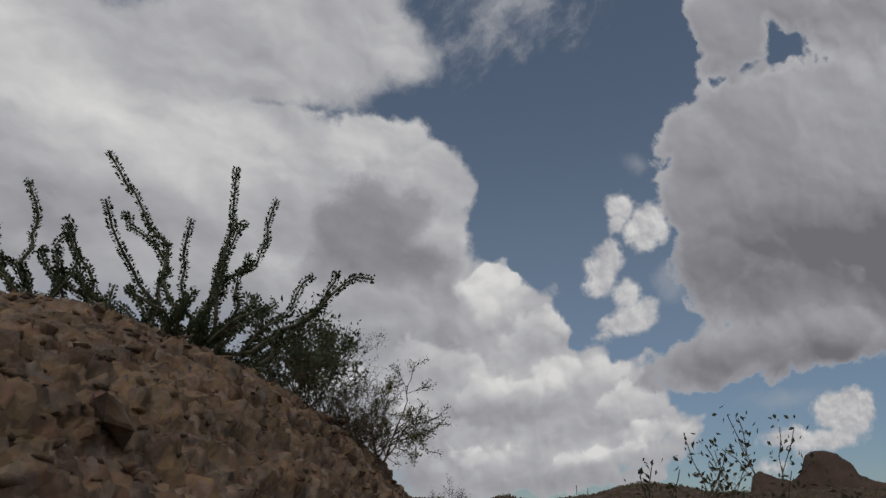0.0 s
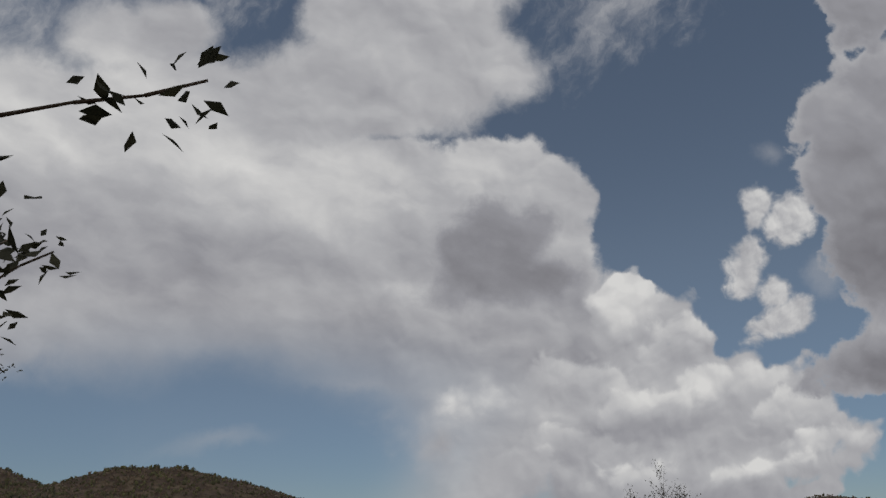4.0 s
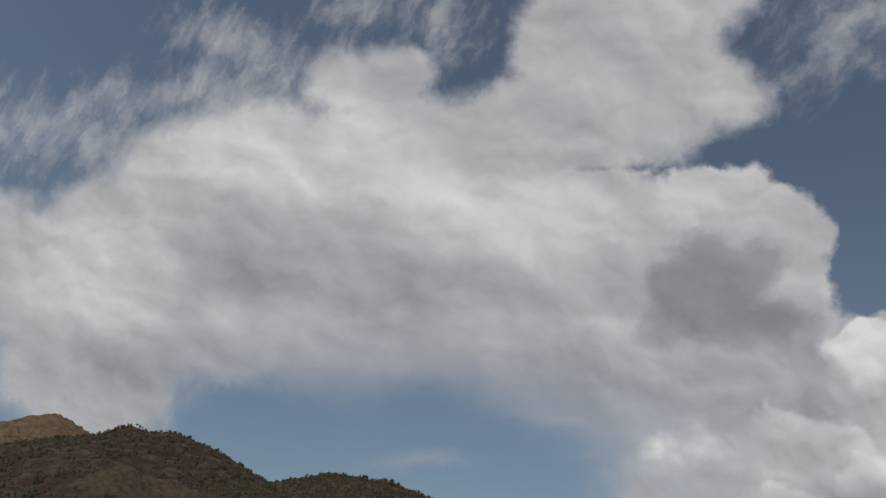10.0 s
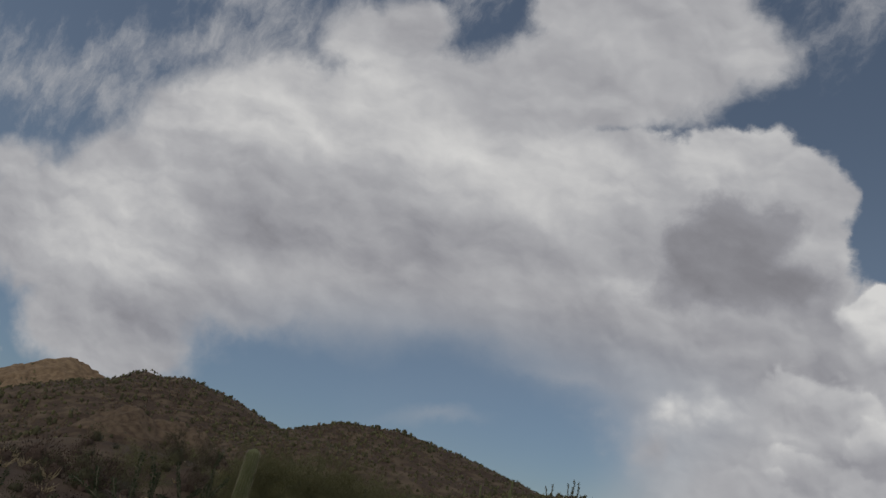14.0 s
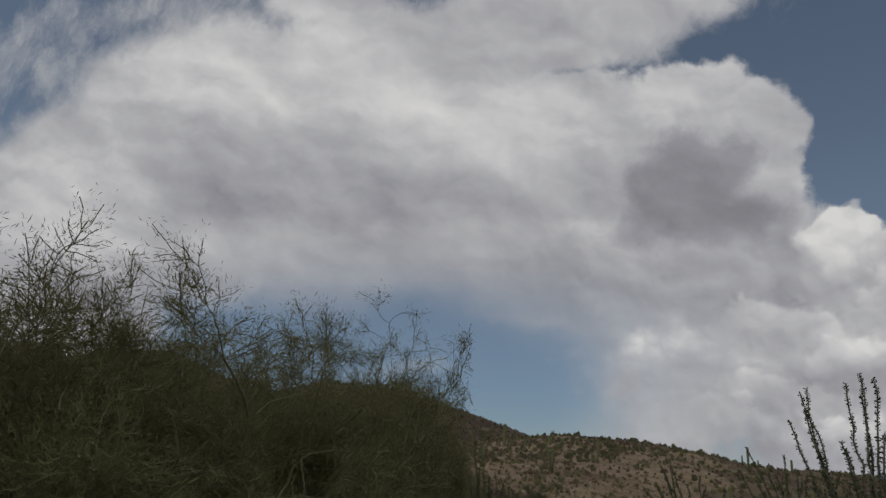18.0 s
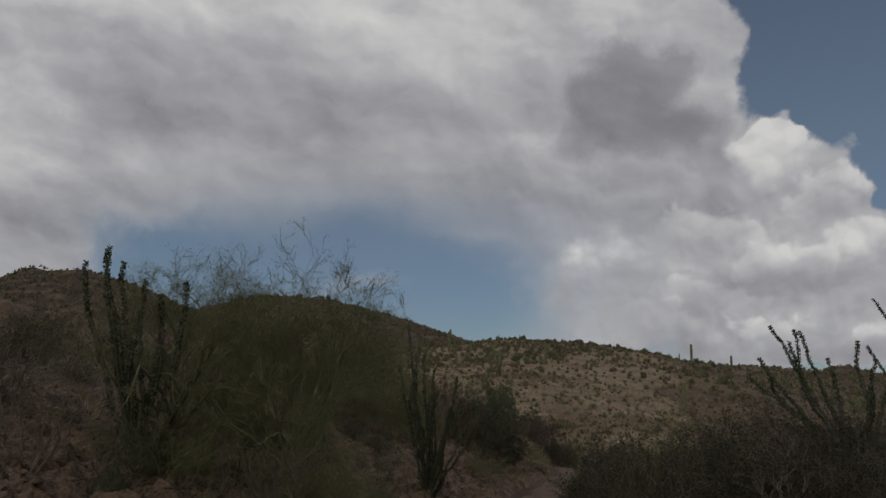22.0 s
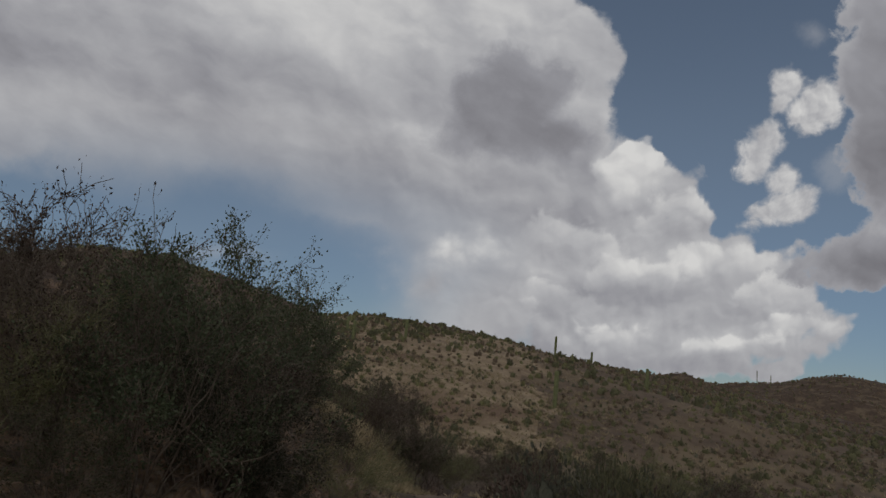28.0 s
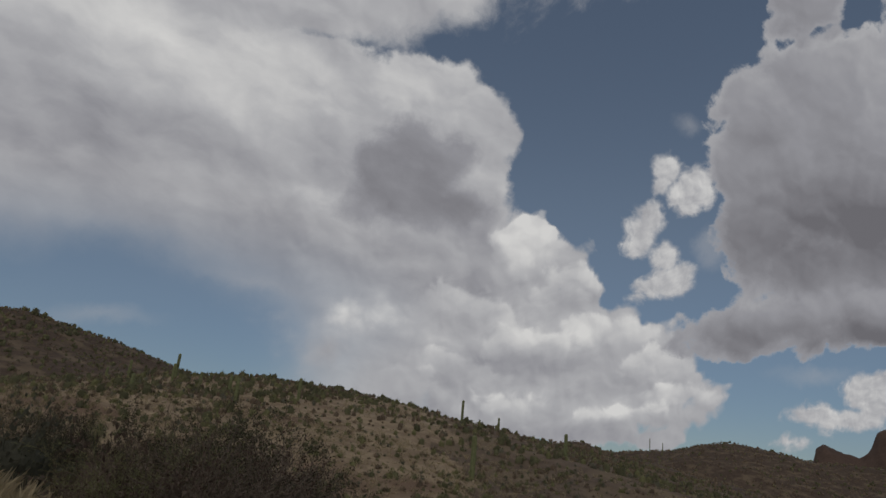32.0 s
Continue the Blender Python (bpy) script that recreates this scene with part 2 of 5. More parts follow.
def build_sky():
    nt = world.node_tree
    nt.nodes.clear()
    N, L = nt.nodes.new, nt.links.new

    def put(sock, v):
        if isinstance(v, bpy.types.NodeSocket):
            L(v, sock)
        else:
            sock.default_value = v

    def m(op, a, b=0.0, c=0.0, clamp=False):
        n = N("ShaderNodeMath")
        n.operation, n.use_clamp = op, clamp
        for s, v in zip(n.inputs, (a, b, c)):
            put(s, v)
        return n.outputs[0]

    def vec_math(op, *values):
        n = N("ShaderNodeVectorMath")
        n.operation = op
        for s, v in zip(n.inputs, values):
            put(s, v)
        return n

    def dot(vec, d):
        return vec_math("DOT_PRODUCT", vec, d).outputs["Value"]

    def ramp(v, a, b, lo=0.0, hi=1.0):
        n = N("ShaderNodeMapRange")
        n.interpolation_type = "SMOOTHSTEP"
        for k, x in zip(("Value", "From Min", "From Max", "To Min", "To Max"), (v, a, b, lo, hi)):
            put(n.inputs[k], x)
        return n.outputs["Result"]

    def blend(a, b, k):
        n = N("ShaderNodeMix")
        put(n.inputs["Factor"], k), put(n.inputs[2], a), put(n.inputs[3], b)
        return n.outputs[0]

    def fbm(vec, scale, detail, rough):
        n = N("ShaderNodeTexNoise")
        n.noise_dimensions = "3D"
        L(vec, n.inputs["Vector"])
        for k, x in (("Scale", scale), ("Detail", detail), ("Roughness", rough)):
            n.inputs[k].default_value = x
        return n.outputs["Fac"], n.outputs["Color"]

    def cells(vec, scale, detail=3.0):
        n = N("ShaderNodeTexVoronoi")
        n.voronoi_dimensions, n.feature, n.normalize = "2D", "SMOOTH_F1", True
        L(vec, n.inputs["Vector"])
        for k, x in (("Scale", scale), ("Smoothness", 0.35), ("Detail", detail), ("Roughness", 0.55)):
            n.inputs[k].default_value = x
        return m("MULTIPLY_ADD", n.outputs["Distance"], -2.0, 0.56)

    def stretched(vec, turn, sx, sy):
        """Drawn out along a slanting line."""
        p, q = math.cos(radians(turn)), math.sin(radians(turn))
        n = N("ShaderNodeCombineXYZ")
        L(dot(vec, (p * sx, q * sx, 0)), n.inputs[0])
        L(dot(vec, (-q * sy, p * sy, 0)), n.inputs[1])
        return n.outputs[0]

    def blob(vec, e):
        """How deep inside an oval, and how high up in it (-1 to 1)."""
        u, v, ru, rv, turn = e
        c, w = math.cos(radians(turn)), math.sin(radians(turn))
        x = m("ADD", dot(vec, (c / ru, w / ru, 0)), -(u * c + v * w) / ru)
        y = m("ADD", dot(vec, (-w / rv, c / rv, 0)), (u * w - v * c) / rv)
        far = m("SQRT", m("MULTIPLY_ADD", y, y, m("MULTIPLY", x, x)))
        return m("MULTIPLY_ADD", far, -min(ru, rv), min(ru, rv)), y

    def union(vec, items, soft):
        out = None
        for e in items:
            b, _ = blob(vec, e)
            out = b if out is None else m("SMOOTH_MAX", out, b, soft)
        return out

    def lobes(vec, items, shade, crisp, mean, rise, much, bumps):
        """Heads in front of one another, each lighter towards its top."""
        for e in items:
            f, y = blob(vec, e)
            k = m("MULTIPLY", ramp(m("ADD", f, bumps), 0.0, crisp), much)
            shade = blend(shade, m("MULTIPLY_ADD", y, rise, mean), k)
        return shade

    def pushed(vec, scale, amount, detail, rough):
        _, col = fbm(vec, scale, detail, rough)
        s = vec_math("SUBTRACT", col, (0.5, 0.5, 0.5))
        return vec_math("MULTIPLY_ADD", s.outputs[0], (amount, amount, 0), vec).outputs[0]

    def moved(vec, step):
        return vec_math("ADD", vec, (step * 0.42, step * 0.9, 0)).outputs[0]

    way = N("ShaderNodeTexCoord").outputs["Generated"]
    ahead = m("MAXIMUM", dot(way, sky_f), 0.12)
    comb = N("ShaderNodeCombineXYZ")
    L(m("DIVIDE", dot(way, sky_r), ahead), comb.inputs[0])
    L(m("DIVIDE", dot(way, sky_u), ahead), comb.inputs[1])
    uv = comb.outputs[0]

    ragged = pushed(uv, 13.0, 0.050, 7.0, 0.62)
    frayed = pushed(uv, 7.0, 0.085, 8.0, 0.64)
    billowed = pushed(uv, 30.0, 0.022, 5.0, 0.6)
    gentle = pushed(uv, 11.0, 0.055, 5.0, 0.55)

    # heaps: rounded heads at two sizes, lit from above
    def heap(vec):
        return m("MULTIPLY_ADD", cells(vec, 26.0, 1.0), 0.35, cells(vec, 10.0, 1.0))

    heads = heap(gentle)
    lit_heads = m("SUBTRACT", heads, heap(moved(gentle, 0.013)))
    crumb, _ = fbm(gentle, 42.0, 5.0, 0.56)
    crumb_up, _ = fbm(moved(gentle, 0.006), 42.0, 4.0, 0.5)
    lit_crumb = m("SUBTRACT", crumb, crumb_up)
    # folds of the wide cloud, softer and drawn out
    long_way = stretched(gentle, -14, 0.7, 1.45)
    fold, _ = fbm(long_way, 6.0, 6.0, 0.5)
    fold_up, _ = fbm(moved(long_way, 0.035), 6.0, 6.0, 0.5)
    lit_fold = m("SUBTRACT", fold, fold_up)
    broad, _ = fbm(gentle, 2.6, 3.0, 0.5)
    hair, _ = fbm(stretched(frayed, 60, 0.8, 1.5), 13.0, 7.0, 0.66)
    puff, _ = fbm(ragged, 15.0, 7.0, 0.62)

    layers = []

    def layer(cover, shade):
        layers.append((cover, shade))

    def patch(vec, items, soft, wide):
        return ramp(union(vec, items, soft), -wide, wide)

    # wisps and flecks
    f = m("ADD", union(frayed, WISPS, 0.03), m("MULTIPLY_ADD", hair, 0.24, -0.128))
    layer(m("MULTIPLY", ramp(f, -0.05, 0.08), 0.72), m("MULTIPLY_ADD", hair, 0.25, 0.50))
    layer(m("MULTIPLY", patch(frayed, FLECKS, 0.005, 0.014), 0.34), 0.55)

    # the deck
    f = m("ADD", union(ragged, DECK, 0.03), m("MULTIPLY_ADD", puff, 0.05, -0.025))
    s = m("MULTIPLY_ADD", lit_fold, 0.8, m("MULTIPLY_ADD", broad, 0.34, 0.43))
    layer(ramp(f, -0.012, 0.022), m("MULTIPLY_ADD", lit_heads, 0.18, s))

    # the anvil
    head = union(ragged, ANVIL_HEAD, 0.03)
    tail = union(frayed, ANVIL_TAIL, 0.03)
    f = m("SMOOTH_MAX", head, tail, 0.04)
    f = m("ADD", f, m("MULTIPLY_ADD", puff, 0.045, -0.022))
    f = m("ADD", f, m("MULTIPLY", heads, 0.018))
    blur = ramp(dot(way, sky_r), -0.62, 0.05, 0.030, 0.009)
    cover = ramp(f, m("MULTIPLY", blur, -0.8), blur)
    gap = ramp(m("ADD", union(frayed, OPENING, 0.03), m("MULTIPLY_ADD", fold, 0.05, -0.025)), -0.045, 0.035)
    thin = ramp(union(uv, HAZY_OPENING, 0.05), -0.09, 0.09)
    cover = m("MULTIPLY", cover, m("MULTIPLY", m("MULTIPLY_ADD", gap, -0.96, 1.0), m("MULTIPLY_ADD", thin, -0.92, 1.0)))
    bumps = m("MULTIPLY_ADD", puff, 0.06, -0.03)
    s = m("MULTIPLY_ADD", broad, 0.20, 0.48)
    s = lobes(frayed, ANVIL_LOBES, s, 0.05, 0.60, 0.13, 0.62, bumps)
    s = m("MULTIPLY_ADD", lit_fold, 1.0, s)
    s = m("MULTIPLY_ADD", patch(frayed, ANVIL_LIT, 0.05, 0.06), 0.20, s)
    s = m("MULTIPLY_ADD", patch(frayed, ANVIL_GREY, 0.05, 0.08), -0.20, s)
    layer(cover, m("MULTIPLY_ADD", lit_heads, ramp(dot(way, sky_r), -0.3, 0.1, 0.08, 0.20), s))

    # the scrap
    f = m("ADD", union(frayed, SCRAP, 0.02), m("MULTIPLY_ADD", puff, 0.05, -0.025))
    layer(m("MULTIPLY", ramp(f, -0.008, 0.022), 0.85), m("MULTIPLY_ADD", lit_fold, 0.6, m("MULTIPLY_ADD", puff, 0.25, 0.06)))

    # the heaped tower
    body = union(ragged, TOWER_BODY, 0.03)
    edge = union(gentle, TOWER_EDGE, 0.015)
    f = m("SMOOTH_MAX", m("ADD", body, m("MULTIPLY_ADD", puff, 0.05, -0.025)), edge, 0.02)
    f = m("ADD", m("MULTIPLY_ADD", heads, 0.036, f), m("MULTIPLY_ADD", crumb, 0.014, -0.007))
    bumps = m("MULTIPLY_ADD", heads, 0.03, m("MULTIPLY_ADD", crumb, 0.02, -0.01))
    s = lobes(gentle, TOWER_LOBES, 0.57, 0.014, 0.70, 0.24, 0.8, bumps)
    s = m("MULTIPLY_ADD", lit_heads, 0.30, m("MULTIPLY_ADD", lit_crumb, 0.16, s))
    s = m("MULTIPLY_ADD", patch(ragged, TOWER_LIT, 0.02, 0.03), m("MULTIPLY_ADD", heads, 0.35, 0.20), s)
    s = m("MULTIPLY_ADD", patch(ragged, TOWER_GREY, 0.02, 0.03), -0.18, s)
    layer(ramp(f, -0.004, ramp(dot(way, sky_r), 0.12, 0.32, 0.075, 0.007)), s)

    # the bank
    f = m("ADD", union(ragged, BANK, 0.02), m("MULTIPLY_ADD", puff, 0.04, -0.02))
    f = m("ADD", m("MULTIPLY_ADD", heads, 0.026, f), m("MULTIPLY_ADD", crumb, 0.026, -0.015))
    s = lobes(gentle, BANK_LOBES, 0.35, 0.03, 0.33, 0.20, 0.85, m("MULTIPLY", heads, 0.03))
    s = m("MULTIPLY_ADD", lit_heads, 0.14, m("MULTIPLY_ADD", lit_fold, 0.5, s))
    s = m("MULTIPLY_ADD", patch(frayed, BANK_DARK, 0.05, 0.075), -0.32, s)
    rim = ramp(f, 0.004, 0.026, 0.13, 0.0)
    layer(ramp(f, -0.003, 0.008), m("ADD", rim, s))

    # small heaps
    f = m("MULTIPLY_ADD", heads, 0.012, m("ADD", union(billowed, PUFFS + LOW_PUFFS, 0.008), m("MULTIPLY_ADD", crumb, 0.03, -0.016)))
    s = m("MULTIPLY_ADD", lit_heads, 0.45, m("MULTIPLY_ADD", lit_crumb, 0.6, m("MULTIPLY_ADD", puff, 0.3, 0.54)))
    layer(ramp(f, -0.004, 0.012), s)

    cover, shade = layers[0]
    for c, s in layers[1:]:
        shade = blend(shade, s, c)
        cover = m("SUBTRACT", m("ADD", cover, c), m("MULTIPLY", cover, c))
    # the rest of the sky, out of view, is broken cloud too
    wide, _ = fbm(way, 2.2, 6.0, 0.6)
    inside = ramp(dot(way, sky_f), 0.42, 0.56)
    cover = blend(ramp(wide, 0.42, 0.5), cover, inside)
    shade = blend(m("MULTIPLY_ADD", wide, 0.8, 0.15), shade, inside)

    cr = N("ShaderNodeValToRGB")
    L(shade, cr.inputs[0])
    stops = cr.color_ramp.elements
    stops[0].position, stops[0].color = 0.0, (1.48, 1.45, 1.60, 1)
    stops[1].position, stops[1].color = 1.0, (6.4, 6.35, 6.25, 1)
    for p, c in ((0.35, (2.82, 2.82, 3.06, 1)), (0.65, (4.18, 4.19, 4.34, 1))):
        stops.new(p).color = c

    sky = N("ShaderNodeTexSky")
    sky.sky_type, sky.sun_disc = "NISHITA", False
    sky.sun_elevation, sky.sun_rotation = radians(SUN_UP), radians(SUN_TURN)
    sky.altitude, sky.air_density, sky.dust_density, sky.ozone_density = 700, 1.0, 0.6, 1.5
    tone = N("ShaderNodeMix")
    tone.data_type, tone.blend_type = "RGBA", "MULTIPLY"
    tone.inputs["Factor"].default_value = 1.0
    L(sky.outputs[0], tone.inputs[6])
    # hazy moist air: the horizon is no whiter than the blue above it
    low = N("ShaderNodeMix")
    low.data_type = "RGBA"
    L(ramp(dot(way, (0, 0, 1)), 0.0, 0.42), low.inputs["Factor"])
    low.inputs[6].default_value, low.inputs[7].default_value = (0.38, 0.42, 0.47, 1), (0.87, 0.74, 0.61, 1)
    L(low.outputs[2], tone.inputs[7])
    mix = N("ShaderNodeMix")
    mix.data_type = "RGBA"
    L(cover, mix.inputs["Factor"]), L(tone.outputs[2], mix.inputs[6]), L(cr.outputs[0], mix.inputs[7])
    bg = N("ShaderNodeBackground")
    bg.inputs["Strength"].default_value = 0.1
    L(mix.outputs[2], bg.inputs["Color"])
    L(bg.outputs[0], N("ShaderNodeOutputWorld").inputs["Surface"])


build_sky()
sun = new("sun", bpy.data.lights.new("sun", "SUN"))
sun.data.energy, sun.data.angle, sun.data.color = 0.5, radians(8), (1.0, 0.95, 0.87)
sun.rotation_euler = (radians(90 - SUN_UP), 0, radians(180 - SUN_TURN))


# ---------------------------------------------------------------- materials
def material(name, base, second, scale=4.0, fine=40.0, rough=0.9, bump=0.3, bump_dist=0.02, spread=0.0, third=None, thin=0.0):
    """A rough surface: two colours mixed by noise at two scales, relief, and a little change from piece to piece."""
    mat = bpy.data.materials.new(name)
    mat.use_nodes = True
    nt = mat.node_tree
    N, L = nt.nodes.new, nt.links.new
    bsdf = nt.nodes["Principled BSDF"]
    bsdf.inputs["Roughness"].default_value = rough
    bsdf.inputs["Specular IOR Level"].default_value = 0.25
    geo = N("ShaderNodeNewGeometry").outputs["Position"]
    a, b = N("ShaderNodeTexNoise"), N("ShaderNodeTexNoise")
    for n, s, d in ((a, scale, 5.0), (b, fine, 6.0)):
        L(geo, n.inputs["Vector"])
        n.inputs["Scale"].default_value, n.inputs["Detail"].default_value = s, d
    add = N("ShaderNodeMath")
    add.operation = "MULTIPLY_ADD"
    L(b.outputs["Fac"], add.inputs[0])
    add.inputs[1].default_value = 0.6
    L(a.outputs["Fac"], add.inputs[2])
    rng = N("ShaderNodeMapRange")
    L(add.outputs[0], rng.inputs["Value"])
    rng.inputs["From Min"].default_value, rng.inputs["From Max"].default_value = 0.6, 1.0
    mix = N("ShaderNodeMix")
    mix.data_type = "RGBA"
    L(rng.outputs[0], mix.inputs["Factor"])
    mix.inputs[6].default_value, mix.inputs[7].default_value = (*base, 1), (*second, 1)
    col = mix.outputs[2]
    if third:
        c = N("ShaderNodeTexNoise")
        L(geo, c.inputs["Vector"])
        c.inputs["Scale"].default_value, c.inputs["Detail"].default_value = scale * 0.23, 3.0
        r2 = N("ShaderNodeMapRange")
        L(c.outputs["Fac"], r2.inputs["Value"])
        r2.inputs["From Min"].default_value, r2.inputs["From Max"].default_value = 0.48, 0.66
        mx = N("ShaderNodeMix")
        mx.data_type = "RGBA"
        L(r2.outputs[0], mx.inputs["Factor"]), L(col, mx.inputs[6])
        mx.inputs[7].default_value = (*third, 1)
        col = mx.outputs[2]
    if spread:
        h = N("ShaderNodeHueSaturation")
        ran = N("ShaderNodeNewGeometry").outputs["Random Per Island"]
        obr = N("ShaderNodeObjectInfo").outputs["Random"]
        s = N("ShaderNodeMath")
        L(ran, s.inputs[0]), L(obr, s.inputs[1])
        v = N("ShaderNodeMapRange")
        L(s.outputs[0], v.inputs["Value"])
        v.inputs["From Max"].default_value = 2.0
        v.inputs["To Min"].default_value, v.inputs["To Max"].default_value = 1 - spread, 1 + spread
        L(v.outputs[0], h.inputs["Value"]), L(col, h.inputs["Color"])
        col = h.outputs[0]
    L(col, bsdf.inputs["Base Color"])
    if bump:
        bp = N("ShaderNodeBump")
        bp.inputs["Strength"].default_value, bp.inputs["Distance"].default_value = bump, bump_dist
        L(add.outputs[0], bp.inputs["Height"]), L(bp.outputs[0], bsdf.inputs["Normal"])
    if thin:
        # a leaf lets some of the light behind it through
        tr, both = N("ShaderNodeBsdfTranslucent"), N("ShaderNodeMixShader")
        both.inputs[0].default_value = thin
        L(col, tr.inputs["Color"]), L(bsdf.outputs[0], both.inputs[1]), L(tr.outputs[0], both.inputs[2])
        L(both.outputs[0], nt.nodes["Material Output"].inputs["Surface"])
    return mat


# Sun and cloud shade are put into these three soils: shaded, half lit, sunlit.
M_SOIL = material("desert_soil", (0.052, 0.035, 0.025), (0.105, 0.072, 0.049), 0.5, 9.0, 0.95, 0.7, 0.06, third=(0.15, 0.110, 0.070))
M_GRASS_AND_SUN = material("grass_and_sun_soil", (0.19, 0.137, 0.086), (0.34, 0.26, 0.165), 0.35, 2.6, 0.95, 0.9, 0.12, third=(0.16, 0.105, 0.068))
M_HALF_LIT = material("half_lit_slope", (0.082, 0.056, 0.039), (0.155, 0.112, 0.074), 0.35, 2.6, 0.95, 0.9, 0.12, third=(0.17, 0.125, 0.076))
M_TRAIL = material("trail_dust", (0.10, 0.070, 0.050), (0.20, 0.143, 0.102), 2.2, 26.0, 0.95, 0.9, 0.03, third=(0.15, 0.10, 0.07))
M_ROCK = material("red_brown_rock", (0.060, 0.040, 0.029), (0.178, 0.122, 0.086), 4.0, 22.0, 0.9, 0.9, 0.02, 0.45)
M_STEM = material("ocotillo_bark", (0.10, 0.10, 0.065), (0.20, 0.18, 0.12), 20.0, 90.0, 0.85, 0.6, 0.004)
M_OLEAF = material("ocotillo_leaf", (0.054, 0.076, 0.036), (0.096, 0.120, 0.060), 12.0, 60.0, 0.6, 0.0, spread=0.45, thin=0.4)
M_TWIG = material("grey_brown_twig", (0.10, 0.075, 0.055), (0.19, 0.15, 0.115), 20.0, 90.0, 0.9, 0.0, spread=0.3)
M_CREO = material("creosote_leaf", (0.068, 0.067, 0.036), (0.122, 0.114, 0.062), 10.0, 50.0, 0.7, 0.0, spread=0.32, thin=0.4)
M_GREY = material("grey_green_leaf", (0.088, 0.088, 0.060), (0.152, 0.147, 0.105), 10.0, 50.0, 0.75, 0.0, spread=0.4, thin=0.4)
M_DRY = material("dry_brush", (0.062, 0.043, 0.034), (0.115, 0.082, 0.062), 10.0, 50.0, 0.9, 0.0, spread=0.35)
M_PALO = material("palo_verde_twig", (0.145, 0.145, 0.062), (0.235, 0.225, 0.105), 10.0, 50.0, 0.7, 0.0, spread=0.3, thin=0.4)
M_PBARK = material("palo_verde_bark", (0.135, 0.135, 0.066), (0.215, 0.20, 0.108), 8.0, 60.0, 0.8, 0.4, 0.006)
M_SAGU = material("saguaro_skin", (0.13, 0.145, 0.062), (0.21, 0.22, 0.105), 3.0, 40.0, 0.7, 0.4, 0.01)
M_SPINE = material("pale_spine", (0.42, 0.38, 0.28), (0.55, 0.5, 0.38), 9.0, 60.0, 0.8, 0.0)
M_JOJO = material("jojoba_leaf", (0.065, 0.08, 0.04), (0.12, 0.135, 0.075), 10.0, 50.0, 0.6, 0.0, spread=0.45, thin=0.4)
M_DARKLEAF = material("dark_bush_leaf", (0.042, 0.044, 0.026), (0.08, 0.077, 0.045), 10.0, 50.0, 0.65, 0.0, spread=0.4, thin=0.4)
M_HILLGREEN = material("dusty_green_scrub", (0.088, 0.088, 0.045), (0.160, 0.152, 0.080), 0.6, 9.0, 0.85, 0.0, spread=0.5, thin=0.3)
M_HILLGREY = material("pale_grey_scrub", (0.105, 0.100, 0.068), (0.185, 0.175, 0.120), 0.6, 9.0, 0.85, 0.0, spread=0.5, thin=0.3)
M_HILLBROWN = material("dry_brown_scrub", (0.095, 0.068, 0.046), (0.175, 0.130, 0.086), 0.6, 9.0, 0.9, 0.0, spread=0.45)
M_TAN = material("tan_rock", (0.17, 0.112, 0.068), (0.33, 0.235, 0.140), 0.25, 3.0, 0.95, 0.8, 0.3)
M_CRAG = material("weathered_crag", (0.085, 0.058, 0.040), (0.19, 0.138, 0.090), 0.5, 5.0, 0.95, 0.9, 0.2)
M_BUTTE = material("dark_butte_rock", (0.07, 0.046, 0.036), (0.12, 0.080, 0.060), 0.03, 0.4, 0.95, 0.9, 1.5)
M_STRAW = material("dry_grass", (0.34, 0.27, 0.16), (0.46, 0.38, 0.24), 4.0, 40.0, 0.9, 0.0, spread=0.3, thin=0.4)


def broken(mat, scale):
    """Fragments of rock: each cell of the surface a little lighter, darker or redder than the next."""
    nt = mat.node_tree
    bsdf = nt.nodes["Principled BSDF"]
    old = bsdf.inputs["Base Color"].links[0].from_socket
    v = nt.nodes.new("ShaderNodeTexVoronoi")
    v.inputs["Scale"].default_value, v.inputs["Detail"].default_value = scale, 1.0
    nt.links.new(nt.nodes.new("ShaderNodeNewGeometry").outputs["Position"], v.inputs["Vector"])
    s = nt.nodes.new("ShaderNodeSeparateColor")
    nt.links.new(v.outputs["Color"], s.inputs[0])
    h = nt.nodes.new("ShaderNodeHueSaturation")
    for sock, k, lo, hi in ((0, "Value", 0.6, 1.4), (1, "Saturation", 0.7, 1.2), (2, "Hue", 0.485, 0.515)):
        r_ = nt.nodes.new("ShaderNodeMapRange")
        nt.links.new(s.outputs[sock], r_.inputs["Value"])
        r_.inputs["To Min"].default_value, r_.inputs["To Max"].default_value = lo, hi
        nt.links.new(r_.outputs[0], h.inputs[k])
    nt.links.new(old, h.inputs["Color"])
    nt.links.new(h.outputs[0], bsdf.inputs["Base Color"])


broken(M_ROCK, 24.0)

# ---------------------------------------------------------------- the lie of the land
rng = np.random.default_rng(7)
_table = rng.random((256, 256))


def value_noise(x, y):
    xi, yi = np.floor(x).astype(int), np.floor(y).astype(int)
    fx, fy = x - xi, y - yi
    fx, fy = fx * fx * (3 - 2 * fx), fy * fy * (3 - 2 * fy)
    g = lambda i, j: _table[(xi + i) % 256, (yi + j) % 256]
    return (g(0, 0) * (1 - fx) + g(1, 0) * fx) * (1 - fy) + (g(0, 1) * (1 - fx) + g(1, 1) * fx) * fy


